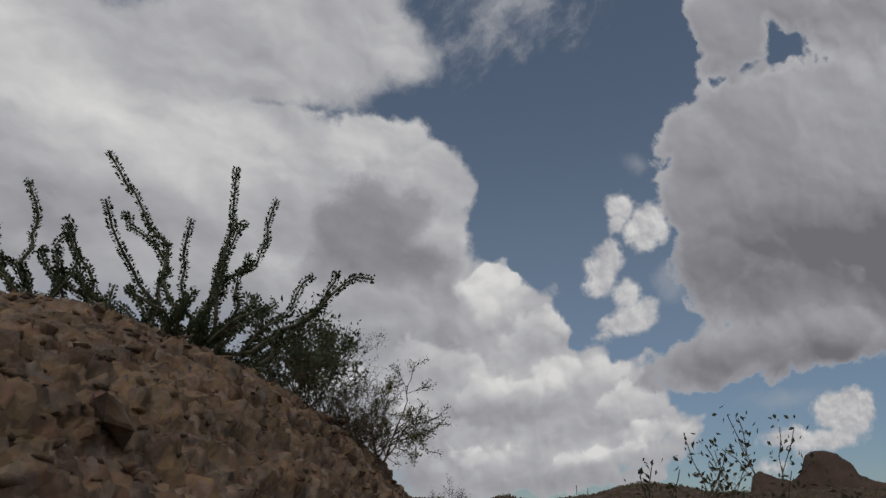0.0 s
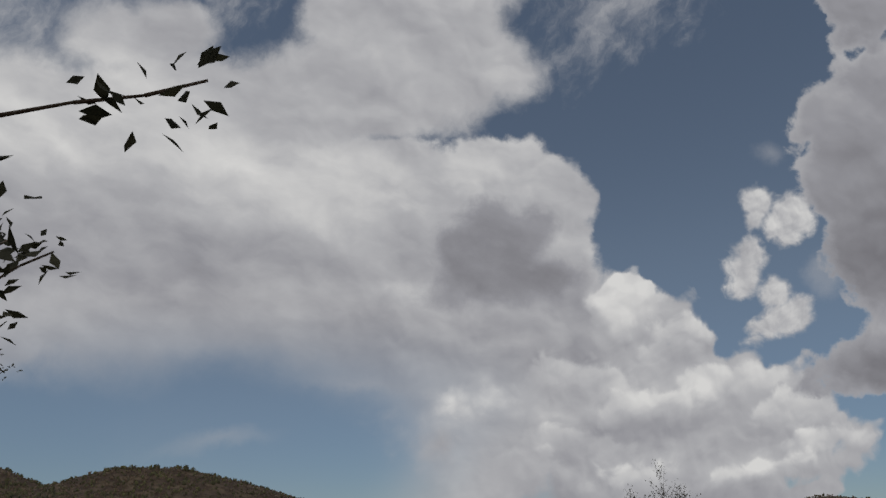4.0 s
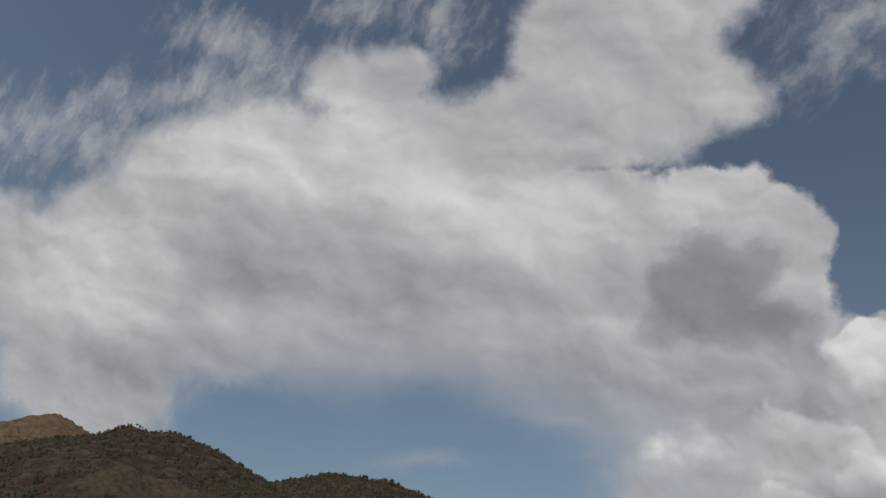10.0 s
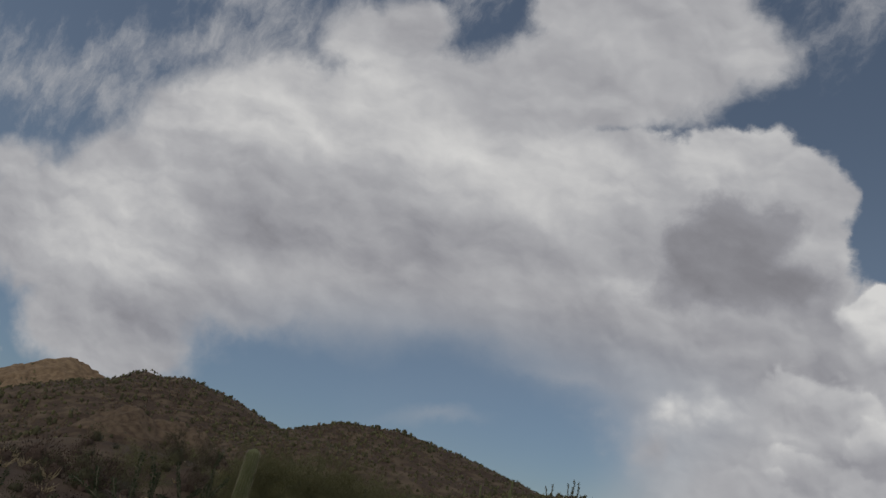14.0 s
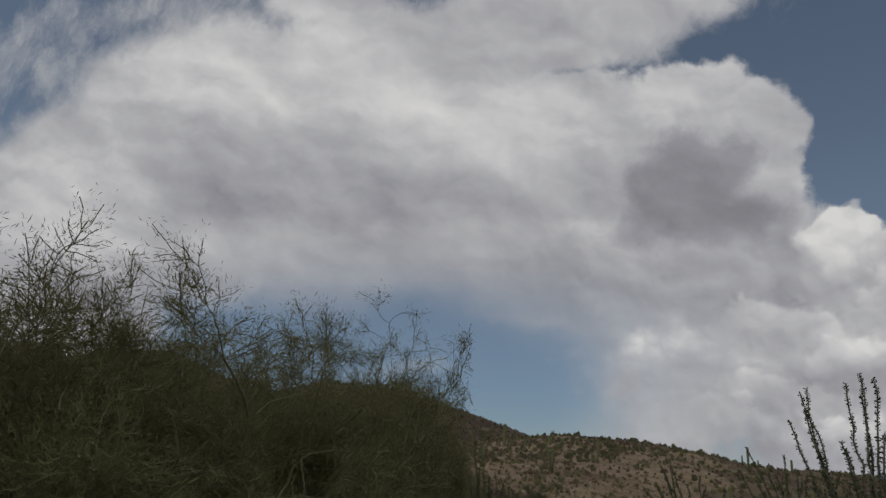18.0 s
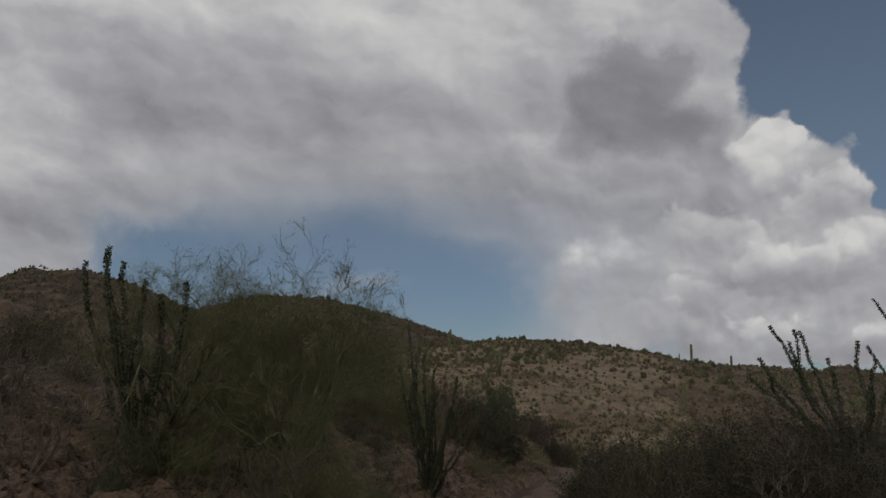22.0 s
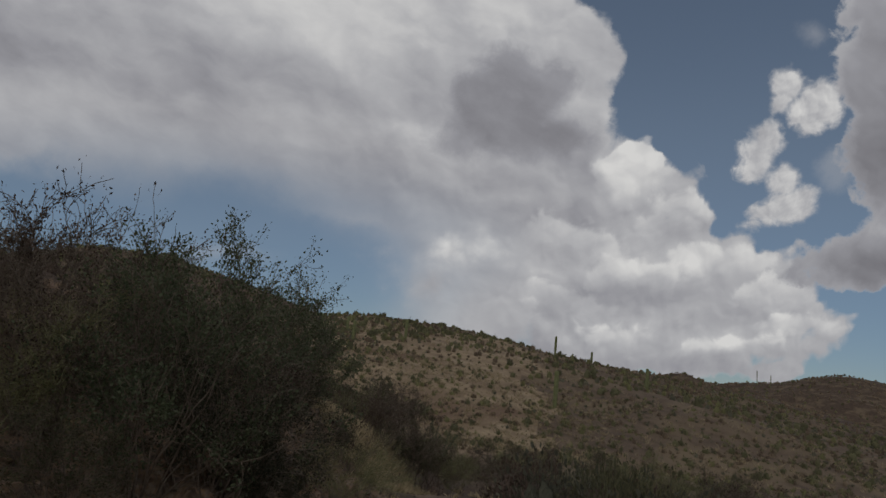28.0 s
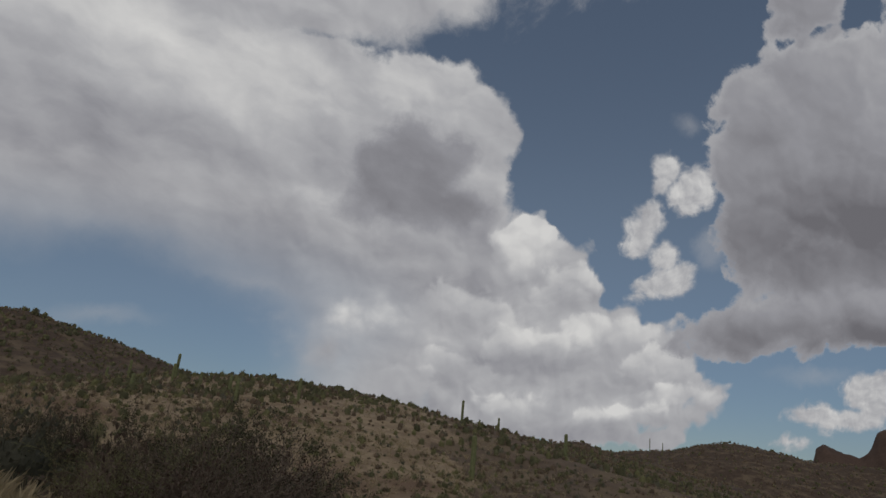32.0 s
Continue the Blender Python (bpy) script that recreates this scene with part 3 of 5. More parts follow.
def rough_noise(x, y, octaves=5, gain=0.5):
    out, amp, total = 0.0, 1.0, 0.0
    for o in range(octaves):
        out = out + amp * value_noise(x * 2**o + 17.3 * o, y * 2**o + 5.1 * o)
        total, amp = total + amp, amp * gain
    return out / total * 2 - 1


def smooth(a, b, v):
    u = np.clip((v - a) / (b - a), 0, 1)
    return u * u * (3 - 2 * u)


# the trail's middle line: x, y, height of the ground
TRAIL = np.array([
    (0.6, -60, -2.2), (0.1, -20, -1.8), (0, 0, -1.65), (0.35, 4.9, -1.55), (0.1, 8.5, -1.5), (-0.7, 11.8, -1.5),
    (-2.5, 15.9, -1.35), (-5, 19.9, -1.2), (-7.3, 24.5, -0.95), (-9.2, 29, -0.6), (-12, 34.3, -0.6),
    (-15.2, 39.4, -0.65), (-19.8, 45.8, -0.75), (-23.3, 49.9, -0.6), (-25.2, 55.8, -0.5), (-28, 61.8, -0.9),
    (-30.3, 67.9, -1.4), (-31.9, 74.3, -2.1), (-32.6, 82.3, -2.2), (-33.1, 88.8, -2.35), (-34.2, 93.7, -2.6),
    (-34.6, 99, -3.5), (-34.2, 111, -5.2), (-30, 130, -6.5)])

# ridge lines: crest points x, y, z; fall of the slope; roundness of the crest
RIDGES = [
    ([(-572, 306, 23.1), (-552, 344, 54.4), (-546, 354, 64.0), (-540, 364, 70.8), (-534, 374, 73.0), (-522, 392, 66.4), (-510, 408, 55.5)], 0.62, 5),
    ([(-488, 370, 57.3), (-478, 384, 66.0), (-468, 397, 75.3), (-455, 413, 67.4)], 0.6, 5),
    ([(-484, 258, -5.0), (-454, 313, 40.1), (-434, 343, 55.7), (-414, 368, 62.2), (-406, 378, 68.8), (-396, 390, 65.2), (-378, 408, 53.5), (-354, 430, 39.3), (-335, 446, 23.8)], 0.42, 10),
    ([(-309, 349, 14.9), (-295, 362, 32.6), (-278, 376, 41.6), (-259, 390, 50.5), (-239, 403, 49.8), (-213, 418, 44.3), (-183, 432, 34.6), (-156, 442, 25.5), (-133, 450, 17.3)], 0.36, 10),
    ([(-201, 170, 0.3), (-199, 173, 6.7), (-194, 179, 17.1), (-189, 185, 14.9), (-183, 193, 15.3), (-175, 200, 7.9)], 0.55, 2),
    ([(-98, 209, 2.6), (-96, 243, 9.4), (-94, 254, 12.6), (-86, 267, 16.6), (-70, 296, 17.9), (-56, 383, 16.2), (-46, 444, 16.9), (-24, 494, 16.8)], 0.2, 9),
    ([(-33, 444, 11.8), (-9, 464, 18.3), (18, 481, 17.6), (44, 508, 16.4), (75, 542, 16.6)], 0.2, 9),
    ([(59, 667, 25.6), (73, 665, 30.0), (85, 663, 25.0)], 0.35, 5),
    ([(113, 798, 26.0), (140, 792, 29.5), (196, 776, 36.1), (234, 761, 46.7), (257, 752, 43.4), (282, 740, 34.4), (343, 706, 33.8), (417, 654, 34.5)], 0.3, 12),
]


def along(points, x, y):
    """Distance to a line of points, the height there, the side (left is positive) and the way along it."""
    p = np.asarray(points, float)
    best = np.full(x.shape, 1e9)
    z, side, far = np.zeros(x.shape), np.zeros(x.shape), np.zeros(x.shape)
    run = 0.0
    for a, b in zip(p[:-1], p[1:]):
        d = b[:2] - a[:2]
        n = np.hypot(*d)
        k = np.clip(((x - a[0]) * d[0] + (y - a[1]) * d[1]) / n**2, 0, 1)
        dx, dy = x - a[0] - k * d[0], y - a[1] - k * d[1]
        dist = np.hypot(dx, dy)
        hit = dist < best
        best = np.where(hit, dist, best)
        z = np.where(hit, a[2] + k * (b[2] - a[2]), z)
        side = np.where(hit, np.sign(d[0] * dy - d[1] * dx), side)
        far = np.where(hit, run + k * n, far)
        run += n
    return best, z, side, far


def land(x, y):
    """The height of the ground."""
    x, y = np.atleast_1d(np.asarray(x, float)), np.atleast_1d(np.asarray(y, float))
    d, z, side, _ = along(TRAIL, x, y)
    left = np.where(side > 0, d, 0)
    right = np.where(side < 0, d, 0)
    wob = rough_noise(x * 0.35 + 3, y * 0.35, 4)
    # the cut bank beside the first stretch of the trail
    cut = smooth(-6, 0.5, y) * (1 - smooth(4.9, 7.2, y))
    bank = cut * (1 - smooth(5, 14, left)) * (2.05 + 0.14 * np.clip(left - 0.8, 0, 3) + 0.3 * smooth(1.0, 3.6, y)) * (1 - np.exp(-np.clip(left - 0.02 + 0.08 * wob, 0, 9) / 0.42))
    bank = bank + smooth(7, 9, y) * (1 - smooth(14, 20, y)) * 1.7 * smooth(0.7, 3.0, left)
    # a low bank along the middle, a rocky slope further on
    low = smooth(6, 9, y) * (1 - smooth(52, 62, y))
    bank = bank + low * (0.5 * smooth(0.6, 1.8, left) + 1.0 * smooth(2, 14, left))
    slope = smooth(54, 64, y) * (1 - smooth(98, 118, y))
    bank = bank + slope * (0.55 * smooth(1.2, 2.9, left + 0.3 * wob) + 0.33 * np.clip(left - 2.2, 0, 7) + 0.1 * np.clip(left - 8.5, 0, 12))
    bank = bank + smooth(50, 60, y) * (1 - smooth(79, 92, y)) * (0.95 - 0.25 * smooth(66, 76, y)) * smooth(1.0, 5.0, right)
    bank = bank + smooth(88, 94, y) * (1 - smooth(104, 116, y)) * 0.8 * smooth(1.2, 2.6, left)
    near = z + bank - 0.05 * np.clip(right - 1.2, 0, 30) + 0.10 * wob * smooth(0.6, 2.0, d)
    near = near + 1.45 * np.exp(-((x + 24.9) ** 2 + (y - 75) ** 2) / 14) + 1.3 * np.exp(-((x + 22.6) ** 2 + (y - 79.3) ** 2) / 9)
    base = -5.5 - 2.5 * smooth(60, 200, y) + 1.2 * rough_noise(x * 0.02, y * 0.02, 4) + 2.0 * smooth(0, 200, -x)
    h = near + (base - near) * smooth(14, 60, d)
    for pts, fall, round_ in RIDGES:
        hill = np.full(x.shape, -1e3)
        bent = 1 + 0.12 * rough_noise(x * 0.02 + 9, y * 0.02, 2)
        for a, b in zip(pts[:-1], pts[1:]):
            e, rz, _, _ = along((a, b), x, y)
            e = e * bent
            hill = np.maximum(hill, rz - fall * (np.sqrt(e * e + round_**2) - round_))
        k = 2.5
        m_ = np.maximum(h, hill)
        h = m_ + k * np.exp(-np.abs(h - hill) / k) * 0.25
    far = np.hypot(x + 20, y - 40)
    h = h + smooth(50, 150, far) * (1.5 * rough_noise(x * 0.035, y * 0.035, 3) - 0.3)
    return h


def spaced(lo, hi, step, low_end, high_end, g_lo, g_hi):
    mid = list(np.arange(lo, hi, step))
    out, s, v = [], step, hi
    while v < high_end:
        out.append(v)
        s = min(s * g_hi, 400)
        v += s
    back, s, v = [], step, lo - step
    while v > low_end:
        back.append(v)
        s = min(s * g_lo, 400)
        v -= s
    return np.array(back[::-1] + mid + out + [high_end])


def build_ground():
    xs = spaced(-46, 4, 0.5, -3500, 4000, 1.03, 1.04)
    ys = spaced(-4, 106, 0.5, -2500, 4500, 1.1, 1.025)
    X, Y = np.meshgrid(xs, ys)
    Z = land(X.ravel(), Y.ravel())
    v = np.stack([X.ravel(), Y.ravel(), Z], 1)
    nx, ny = len(xs), len(ys)
    i = (np.arange(ny - 1)[:, None] * nx + np.arange(nx - 1)[None]).ravel()
    f = np.stack([i, i + 1, i + nx + 1, i + nx], 1)
    me = bpy.data.meshes.new("ground")
    me.vertices.add(len(v)), me.vertices.foreach_set("co", v.ravel())
    me.loops.add(f.size), me.loops.foreach_set("vertex_index", f.ravel())
    me.polygons.add(len(f)), me.polygons.foreach_set("loop_start", np.arange(0, f.size, 4))
    me.polygons.foreach_set("use_smooth", np.ones(len(f), bool))
    me.update()
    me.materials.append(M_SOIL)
    me.materials.append(M_HALF_LIT)
    me.materials.append(M_GRASS_AND_SUN)
    # the hill ahead is coloured half lit, and its near shoulder sunlit besides its dry grass; the hills round it are
    # bare stony soil in a shaded tone
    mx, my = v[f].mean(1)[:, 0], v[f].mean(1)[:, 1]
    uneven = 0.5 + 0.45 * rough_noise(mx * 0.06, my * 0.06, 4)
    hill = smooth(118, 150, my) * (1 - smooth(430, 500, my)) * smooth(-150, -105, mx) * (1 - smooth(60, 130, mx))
    # where sunlight is painted on the hill, along with the grass there
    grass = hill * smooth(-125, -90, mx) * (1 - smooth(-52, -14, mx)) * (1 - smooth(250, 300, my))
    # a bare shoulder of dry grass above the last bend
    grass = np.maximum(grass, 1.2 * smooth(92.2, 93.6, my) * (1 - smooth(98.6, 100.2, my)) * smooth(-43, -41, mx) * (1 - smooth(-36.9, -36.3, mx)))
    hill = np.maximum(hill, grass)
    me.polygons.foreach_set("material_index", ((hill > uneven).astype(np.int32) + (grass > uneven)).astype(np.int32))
    return tagged(new("ground", me), "reddish stony desert soil rising into low hills", "ground", kind="structure")


build_ground()

# ---------------------------------------------------------------- how plants and stones are made
def part(name, me, parent, label="", kind=""):
    ob = new(name, me)
    ob.parent = parent
    return tagged(ob, label, kind=kind)


def quick_mesh(name, v, f, mat, flat=False):
    """A mesh from an array of points and an array of faces with equal corners."""
    v, f = np.asarray(v, float), np.asarray(f, int)
    me = bpy.data.meshes.new(name)
    me.vertices.add(len(v)), me.vertices.foreach_set("co", v.ravel())
    me.loops.add(f.size), me.loops.foreach_set("vertex_index", f.ravel())
    me.polygons.add(len(f)), me.polygons.foreach_set("loop_start", np.arange(0, f.size, f.shape[1]))
    if not flat:
        me.polygons.foreach_set("use_smooth", np.ones(len(f), bool))
    me.update()
    me.materials.append(mat)
    return me


def unit(v):
    return v / np.maximum(np.linalg.norm(v, axis=-1, keepdims=True), 1e-9)


def frames_of(d):
    ref = np.where(np.abs(d[:, 2:3]) > 0.9, [[1.0, 0, 0]], [[0, 0, 1.0]])
    s = unit(np.cross(d, ref))
    return s, np.cross(s, d)


def sticks(a, b, ra, rb, sides=3):
    """Tapered prisms from a to b."""
    a, b = np.asarray(a, float), np.asarray(b, float)
    n = len(a)
    s, t = frames_of(unit(b - a))
    ang = np.arange(sides) * 2 * math.pi / sides
    ring = s[:, None] * np.cos(ang)[None, :, None] + t[:, None] * np.sin(ang)[None, :, None]
    v = np.concatenate([a[:, None] + ring * np.asarray(ra)[:, None, None], b[:, None] + ring * np.asarray(rb)[:, None, None]], 1)
    i = np.arange(sides)
    f = np.stack([i, (i + 1) % sides, sides + (i + 1) % sides, sides + i], 1)
    return v.reshape(-1, 3), (f[None] + (np.arange(n) * 2 * sides)[:, None, None]).reshape(-1, 4)


def tube(points, radii, sides=7):
    """One skin along a line of points."""
    p = np.asarray(points, float)
    d = unit(np.gradient(p, axis=0))
    s, t = frames_of(d)
    ang = np.arange(sides) * 2 * math.pi / sides
    ring = s[:, None] * np.cos(ang)[None, :, None] + t[:, None] * np.sin(ang)[None, :, None]
    v = (p[:, None] + ring * np.asarray(radii)[:, None, None]).reshape(-1, 3)
    i = np.arange(sides)
    f = np.stack([i, (i + 1) % sides, sides + (i + 1) % sides, sides + i], 1)
    return v, (f[None] + (np.arange(len(p) - 1) * sides)[:, None, None]).reshape(-1, 4)


def leaves(p, d, size, r, width=0.45):
    """Small folded leaves at p, pointing along d."""
    n = len(p)
    d = unit(d)
    s, t = frames_of(d)
    roll = r.uniform(0, 2 * math.pi, (n, 1))
    side = s * np.cos(roll) + t * np.sin(roll)
    up = np.cross(d, side)
    size = (size * r.uniform(0.6, 1.3, n))[:, None]
    mid = p + d * size * 0.5 + up * size * 0.10
    v = np.stack([p, mid + side * size * width * 0.5, p + d * size, mid - side * size * width * 0.5], 1)
    return v.reshape(-1, 3), np.arange(4 * n).reshape(-1, 4)


def joined(pieces):
    vs, fs, n = [], [], 0
    for v, f in pieces:
        vs.append(v), fs.append(f + n)
        n += len(v)
    return np.concatenate(vs), np.concatenate(fs)


def grow(r, start, way, length, radius, levels, kids, spread, lift, wobble, shrink=0.62, steps=5):
    """A branching limb: rows of start, end, radii and level, and the ends of the finest twigs."""
    segs, tips = [], []
    todo = [(np.array(start, float), np.array(way, float), length, radius, 0)]
    while todo:
        p, d, ln, rad, lev = todo.pop()
        d = d / np.linalg.norm(d)
        n = steps if lev < levels - 1 else max(2, steps - 2)
        for k in range(n):
            d = d + r.normal(0, wobble, 3) + np.array([0, 0, lift])
            d /= np.linalg.norm(d)
            q = p + d * ln / n
            r0, r1 = rad * (1 - 0.6 * k / n), rad * (1 - 0.6 * (k + 1) / n)
            segs.append((*p, *q, r0, r1, lev))
            if lev == levels - 1:
                tips.append((*q, *d))
            elif k >= 1:
                for _ in range(r.poisson(kids / (n - 1))):
                    t = d + r.normal(0, spread, 3)
                    todo.append((q, t, ln * shrink * r.uniform(0.7, 1.2), r1 * 0.62, lev + 1))
            p = q
        if lev < levels - 1:
            todo.append((p, d + r.normal(0, spread * 0.5, 3), ln * shrink, rad * 0.4, lev + 1))
    return np.array(segs), np.array(tips)


def shrub(name, label, category, r, height, width, stems, leaf_mat, leaf_size, per_tip, wood_mat=M_TWIG, levels=4, kids=2.6,
          lift=0.05, wobble=0.16, leaf_width=0.5, group="", base_r=0.014, dry=0.0):
    """A desert shrub: woody stems from one root, twigs and leaves."""
    top = new(name)
    all_seg, all_tip = [], []
    for k in range(stems):
        a = 2 * math.pi * (k + r.uniform(-0.4, 0.4)) / stems
        lean = r.uniform(0.25, 1.0) * width / height
        s, t = grow(r, (0.06 * math.cos(a), 0.06 * math.sin(a), -0.05), (lean * math.cos(a), lean * math.sin(a), 1),
                    height * r.uniform(0.42, 0.6), base_r * r.uniform(0.7, 1.2), levels, kids, 0.5, lift, wobble)
        all_seg.append(s), all_tip.append(t)
    seg, tip = np.concatenate(all_seg), np.concatenate(all_tip)
    wood, twig = seg[seg[:, 8] < 2], seg[seg[:, 8] >= 2]
    v, f = sticks(wood[:, :3], wood[:, 3:6], np.maximum(wood[:, 6], 0.004), np.maximum(wood[:, 7], 0.003), 4)
    part("wood", quick_mesh("wood", v, f, wood_mat), top)
    v, f = sticks(twig[:, :3], twig[:, 3:6], np.maximum(twig[:, 6], 0.0028), np.maximum(twig[:, 7], 0.002), 3)
    part("brushwood", quick_mesh("brushwood", v, f, wood_mat), top, kind="stuff")
    if per_tip:
        keep = tip[r.random(len(tip)) > dry]
        p = np.repeat(keep[:, :3], per_tip, 0) + r.normal(0, leaf_size * 0.9, (len(keep) * per_tip, 3))
        d = np.repeat(keep[:, 3:], per_tip, 0) + r.normal(0, 0.7, (len(p), 3))
        v, f = leaves(p, d, leaf_size, r, leaf_width)
        part("foliage", quick_mesh("foliage", v, f, leaf_mat), top, kind="stuff")
    return tagged(top, label, category, group)


def ocotillo(label, at_, r, stems, height, spread, leaf=1.0, bare=0.0, bend=0.10, thick=1.0, size=0.036, shortest=0.62, group="ocotillos", aims=(), rise=0.035):
    """Long whip-like stems from one root, each clad in short leaves."""
    top = new("ocotillo")
    for k in range(stems):
        a = 2 * math.pi * (k + r.uniform(-0.45, 0.45)) / stems
        lean = spread * r.uniform(0.15, 1.0)
        ln = height * r.uniform(shortest, 1.05)
        d = np.array([lean * math.cos(a), lean * math.sin(a), 1.0])
        d /= np.linalg.norm(d)
        p = np.array([0.07 * math.cos(a), 0.07 * math.sin(a), -0.06])
        pts, n = [p], 16
        drift = r.normal(0, bend * 0.5, 3)
        for i in range(n):
            d = d + drift * 0.5 + r.normal(0, bend, 3) + np.array([0, 0, rise])
            d /= np.linalg.norm(d)
            p = p + d * ln / n
            pts.append(p)
        pts = np.array(pts)
        u = np.linspace(0, 1, n + 1)
        if k < len(aims):
            # a stem that first lies outward and then turns up towards its end
            e = np.array(aims[k], float)
            c = np.array([e[0] * 0.66, e[1] * 0.66, e[2] * 0.40]) + r.normal(0, 0.05, 3)
            w = u[:, None]
            pts = pts[:1] * (1 - w) ** 2 + 2 * w * (1 - w) * c + w * w * e + np.cumsum(r.normal(0, 0.02, (n + 1, 3)), 0) + 0.05 * np.sin(w * r.uniform(5, 9) + r.uniform(0, 6)) * w * r.normal(0, 1, 3)
            ln = np.linalg.norm(np.diff(pts, axis=0), axis=1).sum()
        rad = thick * (0.022 - 0.013 * u) * (1 + r.normal(0, 0.06, n + 1))
        stem = part("stem", quick_mesh("stem", *tube(pts, rad, 6), M_STEM), top)
        if leaf:
            m_ = int(ln * 330 * leaf * (0.036 / size))
            w = bare + (1 - bare) * r.random(m_) ** 0.9
            i = np.minimum((w * n).astype(int), n - 1)
            fr = (w * n - i)[:, None]
            c = pts[i] * (1 - fr) + pts[i + 1] * fr
            axis = unit(pts[i + 1] - pts[i])
            s, t = frames_of(axis)
            ang = r.uniform(0, 2 * math.pi, (m_, 1))
            out = s * np.cos(ang) + t * np.sin(ang)
            v, f = leaves(c + out * 0.012, out * r.uniform(0.7, 1.3, (m_, 1)) + axis * 0.45 + r.normal(0, 0.25, (m_, 3)), size, r, 0.62)
            part("leaves", quick_mesh("leaves", v, f, M_OLEAF), stem, kind="stuff")
    top.location = at_
    return tagged(top, label, "ocotillo", group)


def palo_verde(label, at_, r, height, width, limbs, density=1.0, group="palo verde trees", leaf_mat=M_PALO):
    top = new("palo_verde_tree")
    h0 = 0.22 * height
    trunk = [(0, 0, -0.1)]
    for k in range(4):
        trunk.append((trunk[-1][0] + r.normal(0, 0.06), trunk[-1][1] + r.normal(0, 0.06), trunk[-1][2] + (h0 + 0.1) / 4))
    part("trunk", quick_mesh("trunk", *tube(trunk, [0.13, 0.115, 0.105, 0.10, 0.09], 9), M_PBARK), top)
    fine, tips = [], []
    for k in range(limbs):
        a = 2 * math.pi * (k + r.uniform(-0.4, 0.4)) / limbs
        lean = r.uniform(0.35, 1.25) * width / height * 1.3
        s, t = grow(r, trunk[-1 if k % 2 else -2], (lean * math.cos(a), lean * math.sin(a), 1), height * r.uniform(0.30, 0.40),
                    0.034, 5, 2.9 * density, 0.58, 0.012, 0.22, 0.60)
        w = s[s[:, 8] < 2]
        w = w[along(TRAIL, w[:, 3] + at_[0], w[:, 4] + at_[1])[0] > 0.65]
        v, f = sticks(w[:, :3], w[:, 3:6], w[:, 6], w[:, 7], 6)
        part("limb", quick_mesh("limb", v, f, M_PBARK), top)
        fine.append(s[s[:, 8] >= 2]), tips.append(t)
    seg, tip = np.concatenate(fine), np.concatenate(tips)
    # twigs are broken off where people walk
    seg = seg[along(TRAIL, seg[:, 3] + at_[0], seg[:, 4] + at_[1])[0] > 0.62]
    tip = tip[along(TRAIL, tip[:, 0] + at_[0], tip[:, 1] + at_[1])[0] > 0.66]
    v, f = sticks(seg[:, :3], seg[:, 3:6], np.clip(0.9 * seg[:, 6], 0.0026, 0.02), np.clip(0.9 * seg[:, 7], 0.002, 0.02), 3)
    part("brushwood", quick_mesh("brushwood", v, f, M_PBARK), top, kind="stuff")
    k = 8
    p = np.repeat(tip[:, :3], k, 0) + r.normal(0, 0.03, (len(tip) * k, 3))
    d = np.repeat(tip[:, 3:], k, 0) + r.normal(0, 0.45, (len(p), 3))
    v, f = leaves(p, d, 0.035, r, 0.085)
    part("crown", quick_mesh("crown", v, f, leaf_mat), top, kind="stuff")
    top.location = at_
    return tagged(top, label, "tree", group)


def column(height, radius, ribs, tilt=(0, 0), round_top=0.5):
    """A ribbed cactus column with a domed top."""
    n, seg = 14, ribs * 4
    pts, rad = [], []
    for i in range(n + 1):
        u = i / n
        h = height * (u if u < 0.8 else 0.8 + (u - 0.8))
        pts.append((tilt[0] * u**1.5, tilt[1] * u**1.5, h))
        rad.append(radius * (0.82 + 0.25 * math.sin(min(u, 0.9) * 2.6)))
    for j in range(1, 6):
        a = j / 5 * math.pi / 2
        pts.append((tilt[0] * (1 + 0.02 * j), tilt[1] * (1 + 0.02 * j), height + math.sin(a) * radius * round_top * 2))
        rad.append(max(rad[n] * math.cos(a), 0.004))
    ang = np.arange(seg) * 2 * math.pi / seg
    groove = 1 + 0.10 * np.cos(ang * ribs)
    v = np.array([[(p[0] + rr * g * math.cos(t), p[1] + rr * g * math.sin(t), p[2]) for t, g in zip(ang, groove)] for p, rr in zip(pts, rad)])
    i = np.arange(seg)
    f = np.stack([i, (i + 1) % seg, seg + (i + 1) % seg, seg + i], 1)
    return v.reshape(-1, 3), (f[None] + (np.arange(len(pts) - 1) * seg)[:, None, None]).reshape(-1, 4)


